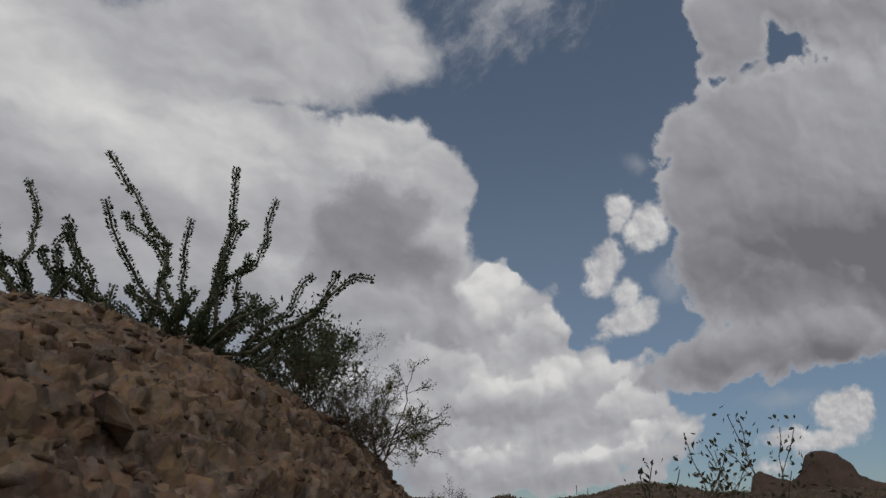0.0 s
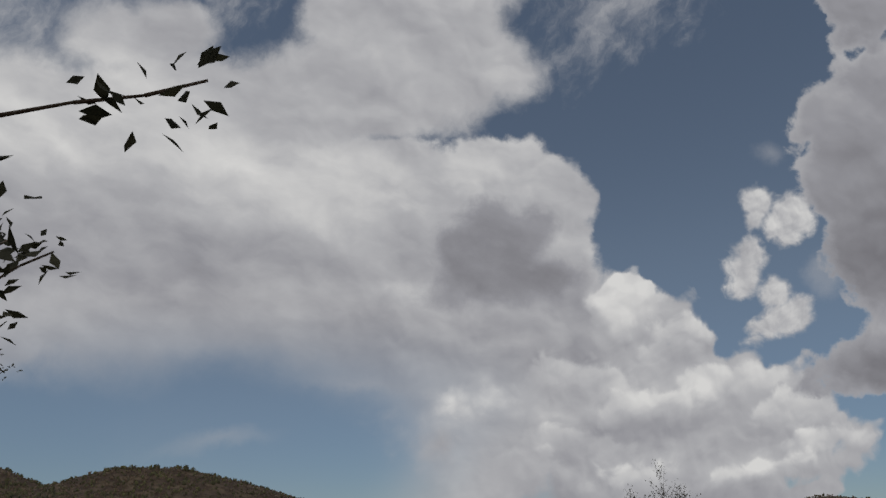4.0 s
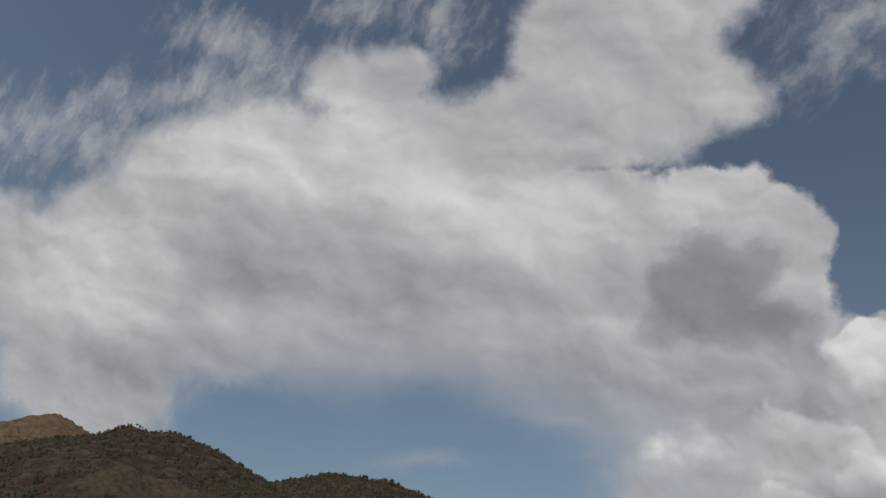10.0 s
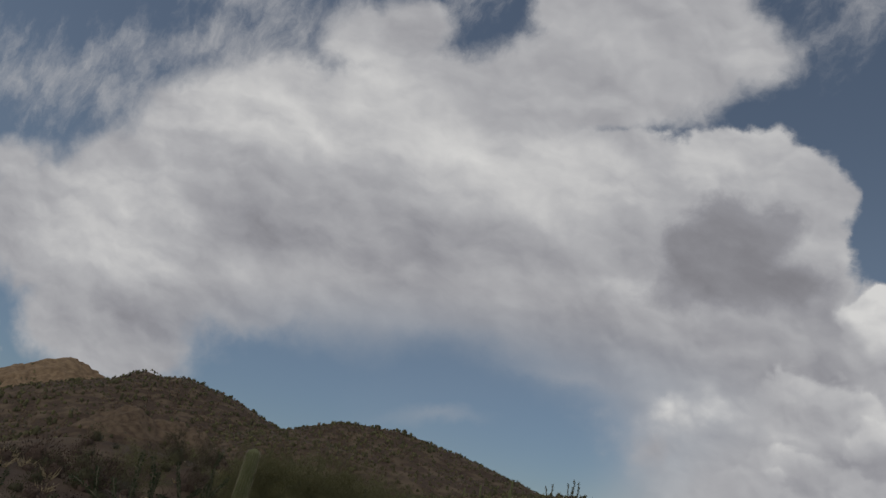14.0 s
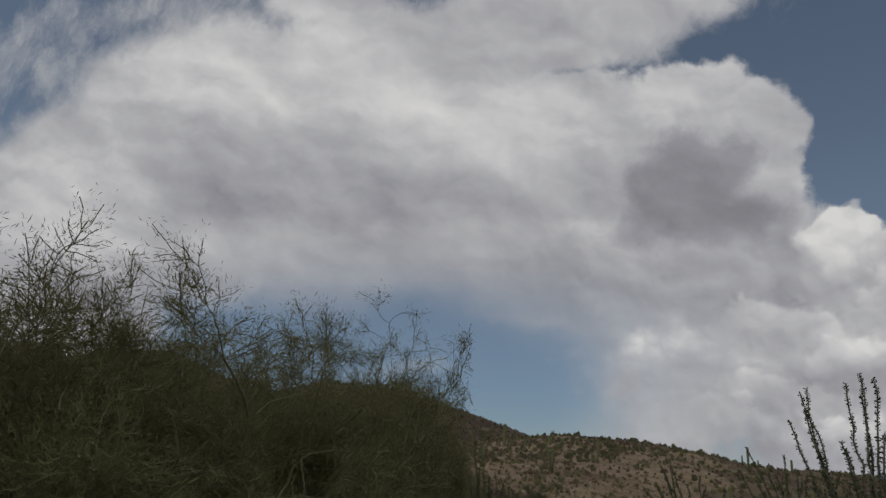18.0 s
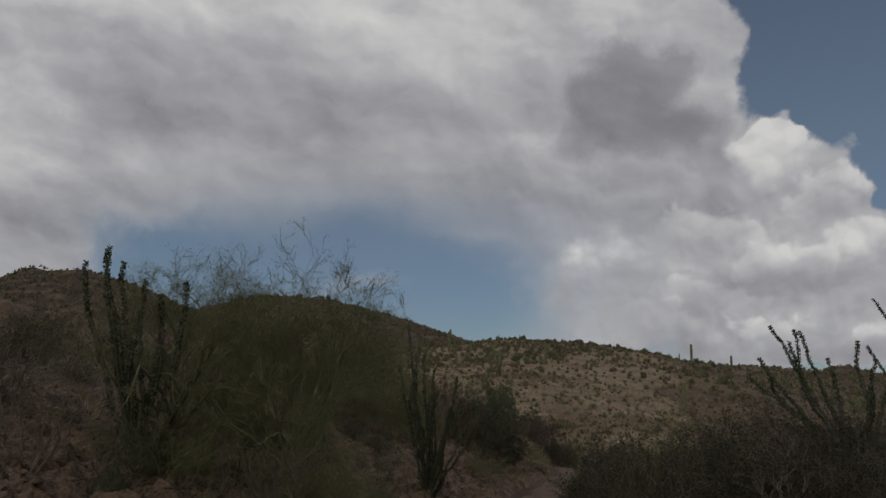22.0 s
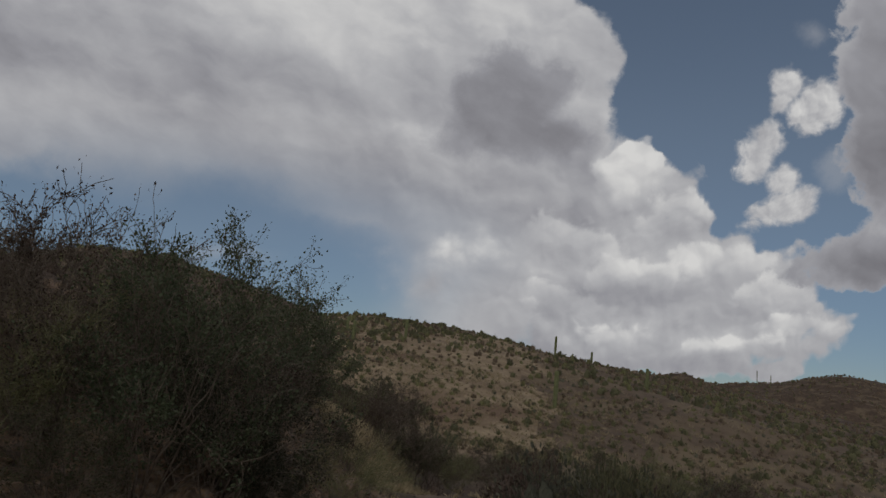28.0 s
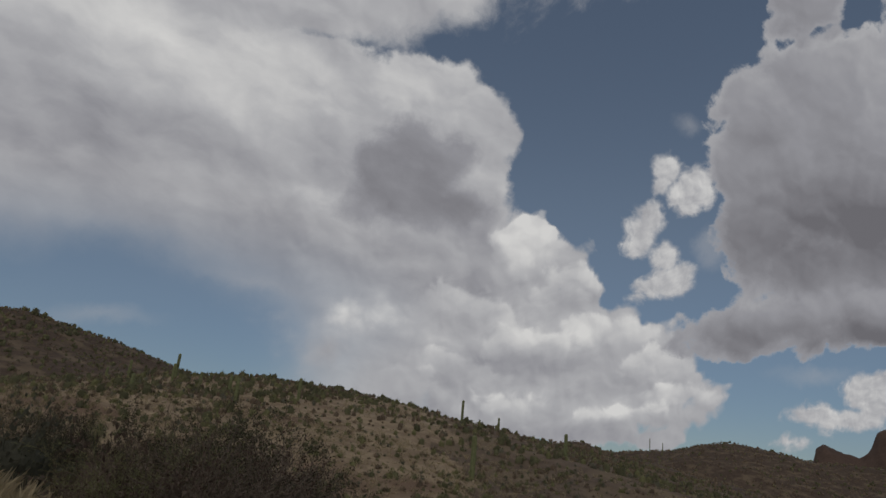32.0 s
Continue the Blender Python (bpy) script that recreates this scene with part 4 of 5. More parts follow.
def saguaro(label, at_, height, radius, ribs=16, tilt=(0, 0), arms=0, r=None, spines=False):
    top = new("saguaro")
    v, f = column(height, radius, ribs, tilt)
    part("stem", quick_mesh("stem", v, f, M_SAGU), top)
    for k in range(arms):
        a = r.uniform(0, 2 * math.pi)
        z0 = height * r.uniform(0.4, 0.6)
        out, up = radius * 3.2, height * r.uniform(0.2, 0.35)
        line = [(0, 0, z0), (out * 0.6, 0, z0 + 0.02), (out * 0.95, 0, z0 + out * 0.4), (out, 0, z0 + up * 0.6), (out, 0, z0 + up)]
        line = [(x * math.cos(a), x * math.sin(a), z) for x, _, z in line]
        part("arm", quick_mesh("arm", *tube(line, [radius * 0.5, radius * 0.6, radius * 0.65, radius * 0.6, radius * 0.25], 10), M_SAGU), top)
    if spines:
        sp, sd = [], []
        for k in range(ribs):
            a = 2 * math.pi * k / ribs
            for z in np.arange(0.1, height + radius * 0.8, 0.028):
                u = min(z / height, 1)
                rr = radius * (0.82 + 0.25 * math.sin(min(u, 0.9) * 2.6)) * 1.1
                if z > height:
                    rr *= math.sqrt(max(1 - ((z - height) / radius) ** 2, 0.02))
                for _ in range(5):
                    sp.append((tilt[0] * u**1.5 + rr * math.cos(a), tilt[1] * u**1.5 + rr * math.sin(a), z))
                    sd.append((math.cos(a) + r.normal(0, 0.6), math.sin(a) + r.normal(0, 0.6), r.normal(0, 0.6)))
        v, f = leaves(np.array(sp), np.array(sd), 0.035, r, 0.07)
        part("spines", quick_mesh("spines", v, f, M_SPINE), top, "pale straw-coloured spines along the ribs", "stuff")
    top.location = at_
    return tagged(top, label, "cactus", "saguaros")


def on(x, y, sink=0.0):
    return (x, y, float(land(x, y)[0]) - sink)


def stone_mesh(r, mat):
    bm = bmesh.new()
    bmesh.ops.create_icosphere(bm, subdivisions=1, radius=1.0)
    cut = [Vector(r.normal(0, 1, 3)).normalized() for _ in range(7)]
    for v in bm.verts:
        for c in cut:
            over = v.co.dot(c) - 0.62
            if over > 0:
                v.co -= c * over
        v.co += Vector(r.normal(0, 0.05, 3))
        v.co.z *= 0.7
    me = bpy.data.meshes.new("stone")
    bm.to_mesh(me)
    bm.free()
    me.materials.append(mat)
    return me


# ---------------------------------------------------------------- stony banks
def cell_noise(x, y, seed=0):
    """Blocks: a random height for each of scattered cells, and the distance to the nearest cell's middle."""
    xi, yi = np.floor(x).astype(int), np.floor(y).astype(int)
    best, val = np.full(x.shape, 9.0), np.zeros(x.shape)
    for i in (-1, 0, 1):
        for j in (-1, 0, 1):
            a, b = (xi + i + seed * 31) % 256, (yi + j + seed * 57) % 256
            px, py = xi + i + _table[a, b], yi + j + _table[b, (a + 91) % 256]
            d = np.hypot(x - px, y - py)
            hit = d < best
            best, val = np.where(hit, d, best), np.where(hit, _table[(a * 7 + 3) % 256, (b * 13 + 5) % 256], val)
    return val, best


def trail_x(y):
    return np.interp(y, TRAIL[:, 1], TRAIL[:, 0])


SKIN = {}


def stony_bank(name, label, y0, y1, d0, d1, step, size, depth):
    """A skin of broken rock over the bank beside the trail."""
    # rows run evenly up the slope, also where it is steep
    near = np.arange(d0, d1, 0.004)
    mid = 0.5 * (y0 + y1)
    rise = np.gradient(land(trail_x(mid) - near, near * 0 + mid), near)
    run = np.cumsum(np.sqrt(1 + rise**2)) * 0.004
    up = np.arange(run[0], run[-1], step)
    ds = np.interp(up, run, near)
    ys = np.arange(y0, y1, step)
    D, Y = np.meshgrid(ds, ys)
    S, _ = np.meshgrid(up, ys)
    X = trail_x(Y) - D
    Z = land(X.ravel(), Y.ravel()).reshape(X.shape)
    q = S
    a, e = cell_noise(Y / size + 0.35 * rough_noise(Y * 3, q * 3, 2), q / size, 1)
    b, e2 = cell_noise(Y / size * 2.7, q / size * 2.9, 2)
    c, e3 = cell_noise(Y / size * 6.1, q / size * 6.3, 3)
    # ledges: harder beds stand proud
    bed = Z * 5.2 + 0.5 * rough_noise(Y * 0.9, Z * 2, 3) + 0.25 * Y
    ledge = np.abs((bed % 1.0) - 0.5) * 2
    out = 0.55 * depth * smooth(0.25, 0.55, ledge) + depth * (a - 0.08 * e) + 0.55 * depth * (b - 0.10 * e2) + 0.26 * depth * (c - 0.12 * e3) + 0.5 * depth * rough_noise(Y * 1.1, q * 1.1, 3)
    edge = smooth(0, 0.35, D - d0) * smooth(0, 0.4, d1 - D) * smooth(0, 0.5, Y - y0) * smooth(0, 0.5, y1 - Y)
    out = (out - 0.5 * depth) * edge + 0.02 - 0.12 * (1 - edge)
    gz = np.gradient(Z, axis=1) / np.maximum(np.gradient(D, axis=1), 1e-6)
    nx, nz = gz / np.sqrt(1 + gz**2), 1 / np.sqrt(1 + gz**2)
    V = np.stack([X + out * nx, Y, Z + out * nz], -1).reshape(-1, 3)
    SKIN[name] = V.reshape(*X.shape, 3)
    ny, nd = X.shape
    i = (np.arange(ny - 1)[:, None] * nd + np.arange(nd - 1)[None]).ravel()
    f = np.stack([i, i + nd, i + nd + 1, i + 1], 1)
    return tagged(new(name, quick_mesh(name, V, f, M_ROCK, True)), label, "bank", kind="structure")


stony_bank("bank_near", "steep cut bank of broken reddish-brown rock", -0.4, 6.6, 0.05, 3.2, 0.0145, 0.085, 0.052)
stony_bank("bank_far", "stony reddish slope beside the trail", 63, 93, 0.7, 8.5, 0.075, 0.30, 0.13)


def build_trail():
    ys = np.arange(-30, 128, 0.16)
    across = np.linspace(-0.75, 0.75, 19) * 0.72
    A, Y = np.meshgrid(across, ys)
    X = trail_x(Y) + A * (1 + 0.3 * rough_noise(Y * 0.4, A * 0 + 3, 3) + 0.42 * rough_noise(Y * 2.1, np.sign(A) * 7, 4))
    Z = land(X.ravel(), Y.ravel()).reshape(X.shape) + 0.030 * (1 - 1.7 * (A / 0.54) ** 2) + 0.034 * rough_noise(X * 2.3, Y * 2.3, 5) + 0.006
    n = A.shape[1]
    i = (np.arange(A.shape[0] - 1)[:, None] * n + np.arange(n - 1)[None]).ravel()
    f = np.stack([i, i + 1, i + n + 1, i + n], 1)
    me = quick_mesh("trail", np.stack([X, Y, Z], -1).reshape(-1, 3), f, M_TRAIL)
    return tagged(new("trail", me), "narrow dusty footpath of pale tan dirt", "path", kind="structure")


build_trail()

# ---------------------------------------------------------------- plants beside the trail, first stretch
def R_(seed):
    return np.random.default_rng(seed)


ocotillo("low sprawling ocotillo, leafy dark green, on the rocky bank", on(-1.26, 3.4, 0.05), R_(1), 46, 0.66, 2.4, 1.15, 0.05, 0.12, 0.62, 0.017, 0.5, rise=0.02,
         aims=[(0.11, 0.1, 1.42), (-0.37, 0.0, 1.17), (-0.65, -0.1, 0.84), (-0.82, 0.1, 0.85), (0.39, 0.15, 0.92), (0.45, 0.2, 0.70), (0.59, 0.0, 0.53), (0.83, 0.1, 0.40),
               (0.23, 0.2, 0.76), (-0.04, 0.1, 0.82), (-0.41, 0.2, 0.77), (0.37, 0.0, 0.61), (-0.71, -0.1, 0.61), (0.57, 0.2, 0.33), (-0.88, 0.0, 0.62), (-0.38, -0.15, 0.82)])
ocotillo("leafy ocotillo at the top of the bank", on(-2.12, 3.4, 0.05), R_(2), 20, 0.5, 1.8, 1.15, 0.05, 0.12, 0.65, 0.017, 0.5, rise=0.02,
         aims=[(-0.33, 0.0, 0.90), (-0.16, 0.0, 0.79), (-0.47, 0.0, 0.72), (-0.23, 0.0, 0.54), (0.09, 0.0, 0.44), (-0.55, 0.0, 0.54), (-0.21, 0.0, 0.41), (0.25, 0.1, 0.40)])
ocotillo("slender ocotillo with upright curved stems", on(-2.75, 10.2, 0.05), R_(3), 12, 1.75, 0.7, 1.0, 0.08, 0.06, 0.8, 0.026)
ocotillo("low ocotillo with stems lying outward", on(-3.4, 15.8, 0.05), R_(4), 9, 1.3, 1.6, 1.2, 0.1, 0.06)
ocotillo("leafy upright ocotillo among brush", on(-15.0, 28.2, 0.05), R_(5), 12, 1.8, 0.5, 0.8, 0.2, 0.05)
ocotillo("leafy upright ocotillo among brush", on(-15.9, 28.9, 0.05), R_(6), 9, 1.75, 0.5, 0.8, 0.2, 0.05)
ocotillo("ocotillo with few crooked stems", on(-15.2, 31.6, 0.05), R_(7), 6, 1.6, 0.9, 0.9, 0.2, 0.08)
ocotillo("thin ocotillo on the slope", on(-25.8, 45.5, 0.05), R_(8), 9, 1.1, 0.7, 0.7, 0.2, 0.06)
ocotillo("thin ocotillo on the slope", on(-22.9, 44.9, 0.05), R_(9), 8, 1.0, 0.7, 0.7, 0.2, 0.06)
ocotillo("crooked ocotillo with dark forked stems among brush", on(-23.9, 46.6, 0.05), R_(19), 8, 1.75, 0.8, 0.7, 0.2, 0.11)
ocotillo("sparse ocotillo with hooked stem ends beside a saguaro", on(-25.6, 49.4, 0.05), R_(10), 7, 1.9, 0.9, 0.8, 0.25, 0.12)

# ---------------------------------------------------------------- shrubs: a few of each kind, then copied
KINDS = []
for k in range(3):
    KINDS.append(shrub("creosote_bush", "olive-green creosote bush with open woody stems", "bush", R_(20 + k), 1.5, 0.95, 9, M_CREO, 0.03, 4, group="creosote bushes"))
for k in range(2):
    KINDS.append(shrub("dry_bush", "dry reddish-brown bush, nearly leafless", "bush", R_(30 + k), 1.2, 0.95, 11, M_DRY, 0.026, 2, levels=4, kids=3.0, lift=0.0, group="dry bushes"))
for k in range(2):
    KINDS.append(shrub("brittlebush", "low rounded grey-green brittlebush", "bush", R_(40 + k), 0.75, 0.75, 12, M_GREY, 0.045, 3, levels=3, kids=3.5, lift=0.03, leaf_width=0.6, group="brittlebushes"))
for k in range(2):
    KINDS.append(shrub("jojoba", "tall shrub with upright oval grey-green leaves", "bush", R_(50 + k), 1.8, 1.1, 9, M_JOJO, 0.034, 6, levels=4, kids=2.8, leaf_width=0.55, lift=0.05, group="jojoba shrubs"))
for k in range(2):
    KINDS.append(shrub("thorn_bush", "twiggy thorn bush, almost bare", "bush", R_(55 + k), 1.5, 1.0, 9, M_CREO, 0.012, 2, kids=3.0, lift=0.02, wobble=0.22, group="thorn bushes"))
for k in range(2):
    KINDS.append(shrub("palo_verde_shrub", "dense low palo verde shrub, a tangle of green twigs", "bush", R_(58 + k), 1.5, 1.2, 10, M_PALO, 0.045, 7, M_PBARK, kids=3.0, lift=0.0, leaf_width=0.09, group="palo verde shrubs"))
for k in range(2):
    KINDS.append(shrub("dense_bush", "dense dark brown-green bush with small leaves", "bush", R_(70 + k), 1.5, 1.15, 11, M_DARKLEAF, 0.026, 9, levels=4, kids=3.0, leaf_width=0.5, lift=0.02, wobble=0.13, group="dense bushes"))
DENSE = KINDS[13:15]
CREO, DRY, BRIT, JOJO, THORN, PALO = KINDS[0:3], KINDS[3:5], KINDS[5:7], KINDS[7:9], KINDS[9:11], KINDS[11:13]


def plant(kind, x, y, scale, turn, tall=1.0, label="", sink=0.03):
    ob = copy_thing(kind, Matrix.LocRotScale(on(x, y, sink), Euler((0, 0, turn)), (scale, scale, scale * tall)))
    if label:
        tagged(ob, label)
    return ob


BROAD = shrub("jojoba", "leafy shrub with upright oval grey-green leaves, on the bank", "bush", R_(80), 0.72, 0.42, 10, M_JOJO, 0.036, 3, levels=4, kids=2.4, leaf_width=0.5, lift=0.05, group="jojoba shrubs", base_r=0.010)
BROAD.location = on(-0.88, 4.42, 0.05)
THORNY = shrub("thorn_shrub", "thorny green shrub leaning over the trail", "bush", R_(81), 0.72, 0.52, 9, M_PALO, 0.016, 9, M_TWIG, levels=4, kids=2.6, leaf_width=0.4, lift=0.01, wobble=0.2, group="thorn bushes", base_r=0.011)
THORNY.location = on(-0.42, 4.78, 0.05)
plant(CREO[0], -0.70, 4.7, 0.40, 0.3, 1.0, "woody olive-leaved bush at the foot of the bank")
plant(DRY[1], -0.42, 4.3, 0.32, 2.0)
plant(THORN[0], -0.5, 4.5, 0.36, 3.0)
plant(JOJO[0], -1.35, 5.5, 0.5, 1.0)
plant(JOJO[1], -1.85, 9.2, 0.9, 0.4, 1.0, "woody olive shrub with bare upper twigs on the bank")
plant(DENSE[1], -1.5, 9.5, 0.92, 0.9, 1.0, "dense dark olive bush on the bank")
plant(DRY[0], -1.6, 9.0, 1.15, 3.1, 1.1)
plant(CREO[2], -2.4, 11.0, 0.7, 1.4, 1.0)
plant(DENSE[0], -2.6, 12.4, 1.15, 2.4, 1.05, "dense dark leafy shrub crowding the trail")
plant(DENSE[1], -3.2, 13.4, 1.3, 4.0, 0.95)
plant(DENSE[1], -2.9, 12.4, 1.15, 0.7, 0.9)
plant(DENSE[0], -2.15, 12.0, 0.85, 5.0, 0.9)
plant(DENSE[0], -4.5, 15.2, 1.0, 1.0, 0.9)
AIRY = shrub("creosote_bush", "tall airy creosote bush below the butte", "bush", R_(82), 2.5, 1.5, 11, M_CREO, 0.032, 5, levels=4, kids=2.8, leaf_width=0.45, lift=0.03, group="creosote bushes", base_r=0.016)
AIRY.location = on(7.0, 15.7, 0.05)
copy_thing(AIRY, Matrix.LocRotScale(on(8.6, 16.4, 0.05), Euler((0, 0, 2.1)), (0.85, 0.85, 0.95)))
plant(CREO[1], 0.66, 31.7, 1.5, 0.8, 1.15)
plant(CREO[2], 2.05, 4.0, 1.3, 2.0, 1.0, "airy creosote bush beside the path")
plant(CREO[2], -16.8, 31.2, 1.0, 2.8)

# ---------------------------------------------------------------- second half: the saguaro, trees and tall ocotillos
saguaro("young single-stemmed saguaro, yellow-green with pale ribs", on(-25.2, 50.15, 0.05), 1.84, 0.122, 18, (0.14, -0.05), 0, R_(60), True)
for k, (x, y, h, w) in enumerate([(-25.35, 51.2, 1.6, 0.8), (-25.2, 52.3, 1.6, 0.6), (-26.0, 51.7, 2.35, 1.0), (-25.75, 53.35, 2.5, 1.3), (-26.5, 53.0, 2.6, 1.15), (-26.2, 54.6, 3.0, 1.5), (-26.9, 52.2, 2.2, 1.05), (-27.1, 54.2, 2.6, 1.1), (-26.0, 55.3, 2.7, 1.4), (-25.9, 54.2, 2.2, 1.2)]):
    palo_verde("low palo verde with fine green twigs crowding the path", on(x, y, 0.05), R_(61 + 10 * k), h, w, 11, 1.1)
palo_verde("broad palo verde tree behind an ocotillo", on(-33.5, 70.2, 0.05), R_(64), 3.9, 3.2, 16, 1.15)
palo_verde("palo verde tree beside the trail", on(-35.2, 69.6, 0.05), R_(67), 3.6, 2.7, 12, 1.15)
palo_verde("small palo verde tree on the slope", on(-42.4, 82.4, 0.05), R_(65), 3.9, 2.4, 10, 1.0)
palo_verde("small palo verde tree on the slope", on(-39.4, 83.0, 0.05), R_(66), 3.8, 2.6, 10, 1.0)
palo_verde("small palo verde tree on the slope", on(-37.9, 82.6, 0.05), R_(68), 3.0, 2.0, 8, 1.0)
ocotillo("tall dark ocotillo with thin leafless stems", on(-22.1, 62.0, 0.05), R_(11), 17, 2.9, 0.3, 0.4, 0.1, 0.045, 1.25,
         aims=[(-1.0, -0.1, 2.75), (-0.7, 0.1, 3.05), (-1.0, -0.2, 2.4), (-0.25, 0.2, 3.15), (-0.05, -0.2, 3.1), (0.2, 0.0, 3.25), (-0.1, 0.1, 3.2), (-0.75, 0.4, 2.8), (0.45, 0.2, 3.0), (0.7, 0.0, 2.7)])
ocotillo("ocotillo leaning outward above the brush", on(-25.8, 74.4, 0.05), R_(12), 18, 1.5, 1.3, 1.0, 0.1, 0.05, 1.25, 0.032, rise=0.05,
         aims=[(-1.44, 0.3, 1.75), (-1.17, 0.2, 2.2), (-0.93, 0.2, 2.15), (-0.79, 0.1, 2.1), (-0.35, 0.1, 1.6), (0.11, 0.0, 1.85), (-1.26, 0.4, 1.35), (0.4, -0.1, 1.55), (-1.0, -0.3, 1.9), (0.9, 0.2, 1.7), (1.2, 0.0, 1.45), (-1.5, -0.2, 1.3), (0.65, -0.4, 1.3)])
ocotillo("leafy ocotillo leaning outward above the brush", on(-22.8, 79.0, 0.05), R_(13), 22, 1.8, 1.1, 0.9, 0.1, 0.06, 1.25, rise=0.05,
         aims=[(-1.6, 0.3, 3.4), (-0.5, 0.1, 3.05), (0.0, 0.0, 2.8), (-1.65, 0.3, 2.45), (1.4, -0.2, 2.6), (1.6, -0.3, 2.4), (-0.6, 0.1, 2.3), (0.4, -0.1, 2.45), (-0.9, -0.2, 2.3), (0.1, 0.4, 2.2), (1.0, 0.3, 2.1), (-1.2, 0.0, 2.0)])
ocotillo("tall leafy ocotillo with thick upright stems", on(-35.0, 69.0, 0.05), R_(14), 13, 2.2, 0.4, 1.1, 0.1, 0.045, 1.1,
         aims=[(-1.60, 0.1, 3.07), (-1.35, 0.0, 3.08), (-1.15, -0.1, 3.10), (-0.71, 0.1, 2.95), (-0.26, 0.0, 2.57), (-0.03, 0.1, 2.38), (0.39, 0.0, 2.50)])
ocotillo("tall leafy ocotillo with thick upright stems beside the trail", on(-34.3, 77.4, 0.05), R_(15), 20, 2.6, 0.34, 1.5, 0.02, 0.04, 1.05, 0.030, 0.5,
         aims=[(-0.78, 0.0, 3.95), (-0.52, 0.1, 3.35), (-0.24, 0.0, 3.45), (0.08, 0.0, 3.20), (0.50, 0.0, 2.75), (0.89, 0.1, 2.20), (0.12, 0.1, 1.9), (0.71, -0.1, 2.1), (0.85, 0.3, 1.7), (-0.60, 0.3, 3.1), (-0.85, 0.1, 3.2), (-0.4, -0.2, 3.0)])
ocotillo("ocotillo with one long crooked stem", on(-38.9, 80.2, 0.05), R_(16), 5, 3.2, 0.35, 1.0, 0.1, 0.06)
ocotillo("small leafy ocotillo on the slope", on(-36.8, 83.2, 0.05), R_(17), 8, 2.2, 0.6, 1.0, 0.1, 0.07)
ocotillo("small ocotillo beside the path bend", on(-36.8, 108.0, 0.05), R_(18), 9, 2.4, 0.6, 0.8, 0.1, 0.06)

plant(DRY[0], -36.3, 85.7, 1.1, 0.4, 1.0, "dense dry reddish-brown bush above the path")
plant(BRIT[0], -37.3, 78.9, 0.9, 0.9)
plant(BRIT[1], -36.4, 78.6, 0.9, 2.2)
plant(JOJO[0], -36.9, 88.4, 0.9, 0.2, 1.0, "tangled shrub with bare grey twigs and dark leaves")
plant(DRY[1], -38.1, 88.0, 1.7, 1.2, 1.1)
plant(THORN[0], -36.7, 87.0, 1.15, 0.6, 1.0, "bare grey twiggy bush above the path")
plant(JOJO[1], -36.2, 87.7, 1.12, 4.2, 1.1, "dark leafy shrub with arching bare twigs")
plant(THORN[1], -37.3, 86.2, 1.2, 2.6, 1.0, "bare grey twiggy bush above the path")
plant(DENSE[1], -36.9, 88.0, 1.15, 3.0)
plant(DRY[0], -36.3, 88.3, 1.3, 2.2)
plant(JOJO[1], -36.35, 90.3, 1.12, 3.2, 1.0, "leafy shrub with oval leaves overhanging the trail")
plant(JOJO[0], -36.6, 92.0, 1.0, 1.1, 1.22)
plant(DENSE[0], -36.5, 91.2, 0.7, 1.1)
plant(JOJO[1], -35.35, 85.6, 1.0, 0.5, 1.0, "dark tangled shrub beside the path")
plant(DENSE[1], -35.2, 86.3, 0.95, 2.1)
plant(DENSE[0], -35.0, 87.0, 0.65, 0.4)
for k, (x, y, sc) in enumerate([(-27.2, 54.6, 0.7), (-26.9, 53.4, 0.7), (-28.6, 56.2, 0.9), (-29.0, 54.9, 0.9), (-27.6, 52.2, 0.7), (-29.4, 57.6, 0.9)]):
    plant(PALO[k % 2], x, y, sc, 0.9 * k, 1.0)
for k, (x, y, sc) in enumerate([(-33.0, 69.2, 0.9), (-34.3, 68.8, 0.9), (-34.9, 70.4, 1.1), (-33.4, 71.2, 1.0), (-32.9, 72.6, 0.8), (-35.6, 71.8, 1.2)]):
    plant(PALO[k % 2], x, y, sc, 0.7 * k, 0.9)
for k, (x, y, sc) in enumerate([(-38.2, 79.4, 1.3), (-39.6, 80.6, 1.5), (-41.2, 80.2, 1.5), (-37.4, 81.0, 1.3), (-38.8, 81.6, 1.4), (-40.6, 82.0, 1.5), (-36.6, 81.6, 1.1), (-42.6, 81.0, 1.5), (-37.2, 83.0, 1.2)]):
    plant(PALO[k % 2], x, y, sc, 1.7 * k, 1.0, "dense dark palo verde shrub high on the slope")

for k, (kind, x, y, sc) in enumerate([(JOJO[0], -28.1, 58.5, 1.0), (DRY[0], -28.6, 59.7, 1.2), (DRY[1], -29.4, 60.6, 1.2), (DRY[0], -27.5, 57.6, 0.9), (CREO[1], -29.2, 61.8, 0.9), (JOJO[1], -29.4, 58.6, 1.0),
                                      (DRY[1], -36.9, 99.6, 1.3), (THORN[0], -37.4, 99.9, 1.0), (DRY[0], -37.4, 101.9, 1.3), (DENSE[0], -36.5, 101.2, 0.9), (THORN[1], -36.3, 100.6, 1.2), (CREO[0], -35.9, 101.4, 1.0)]):
    plant(kind, x, y, sc, 1.3 * k)

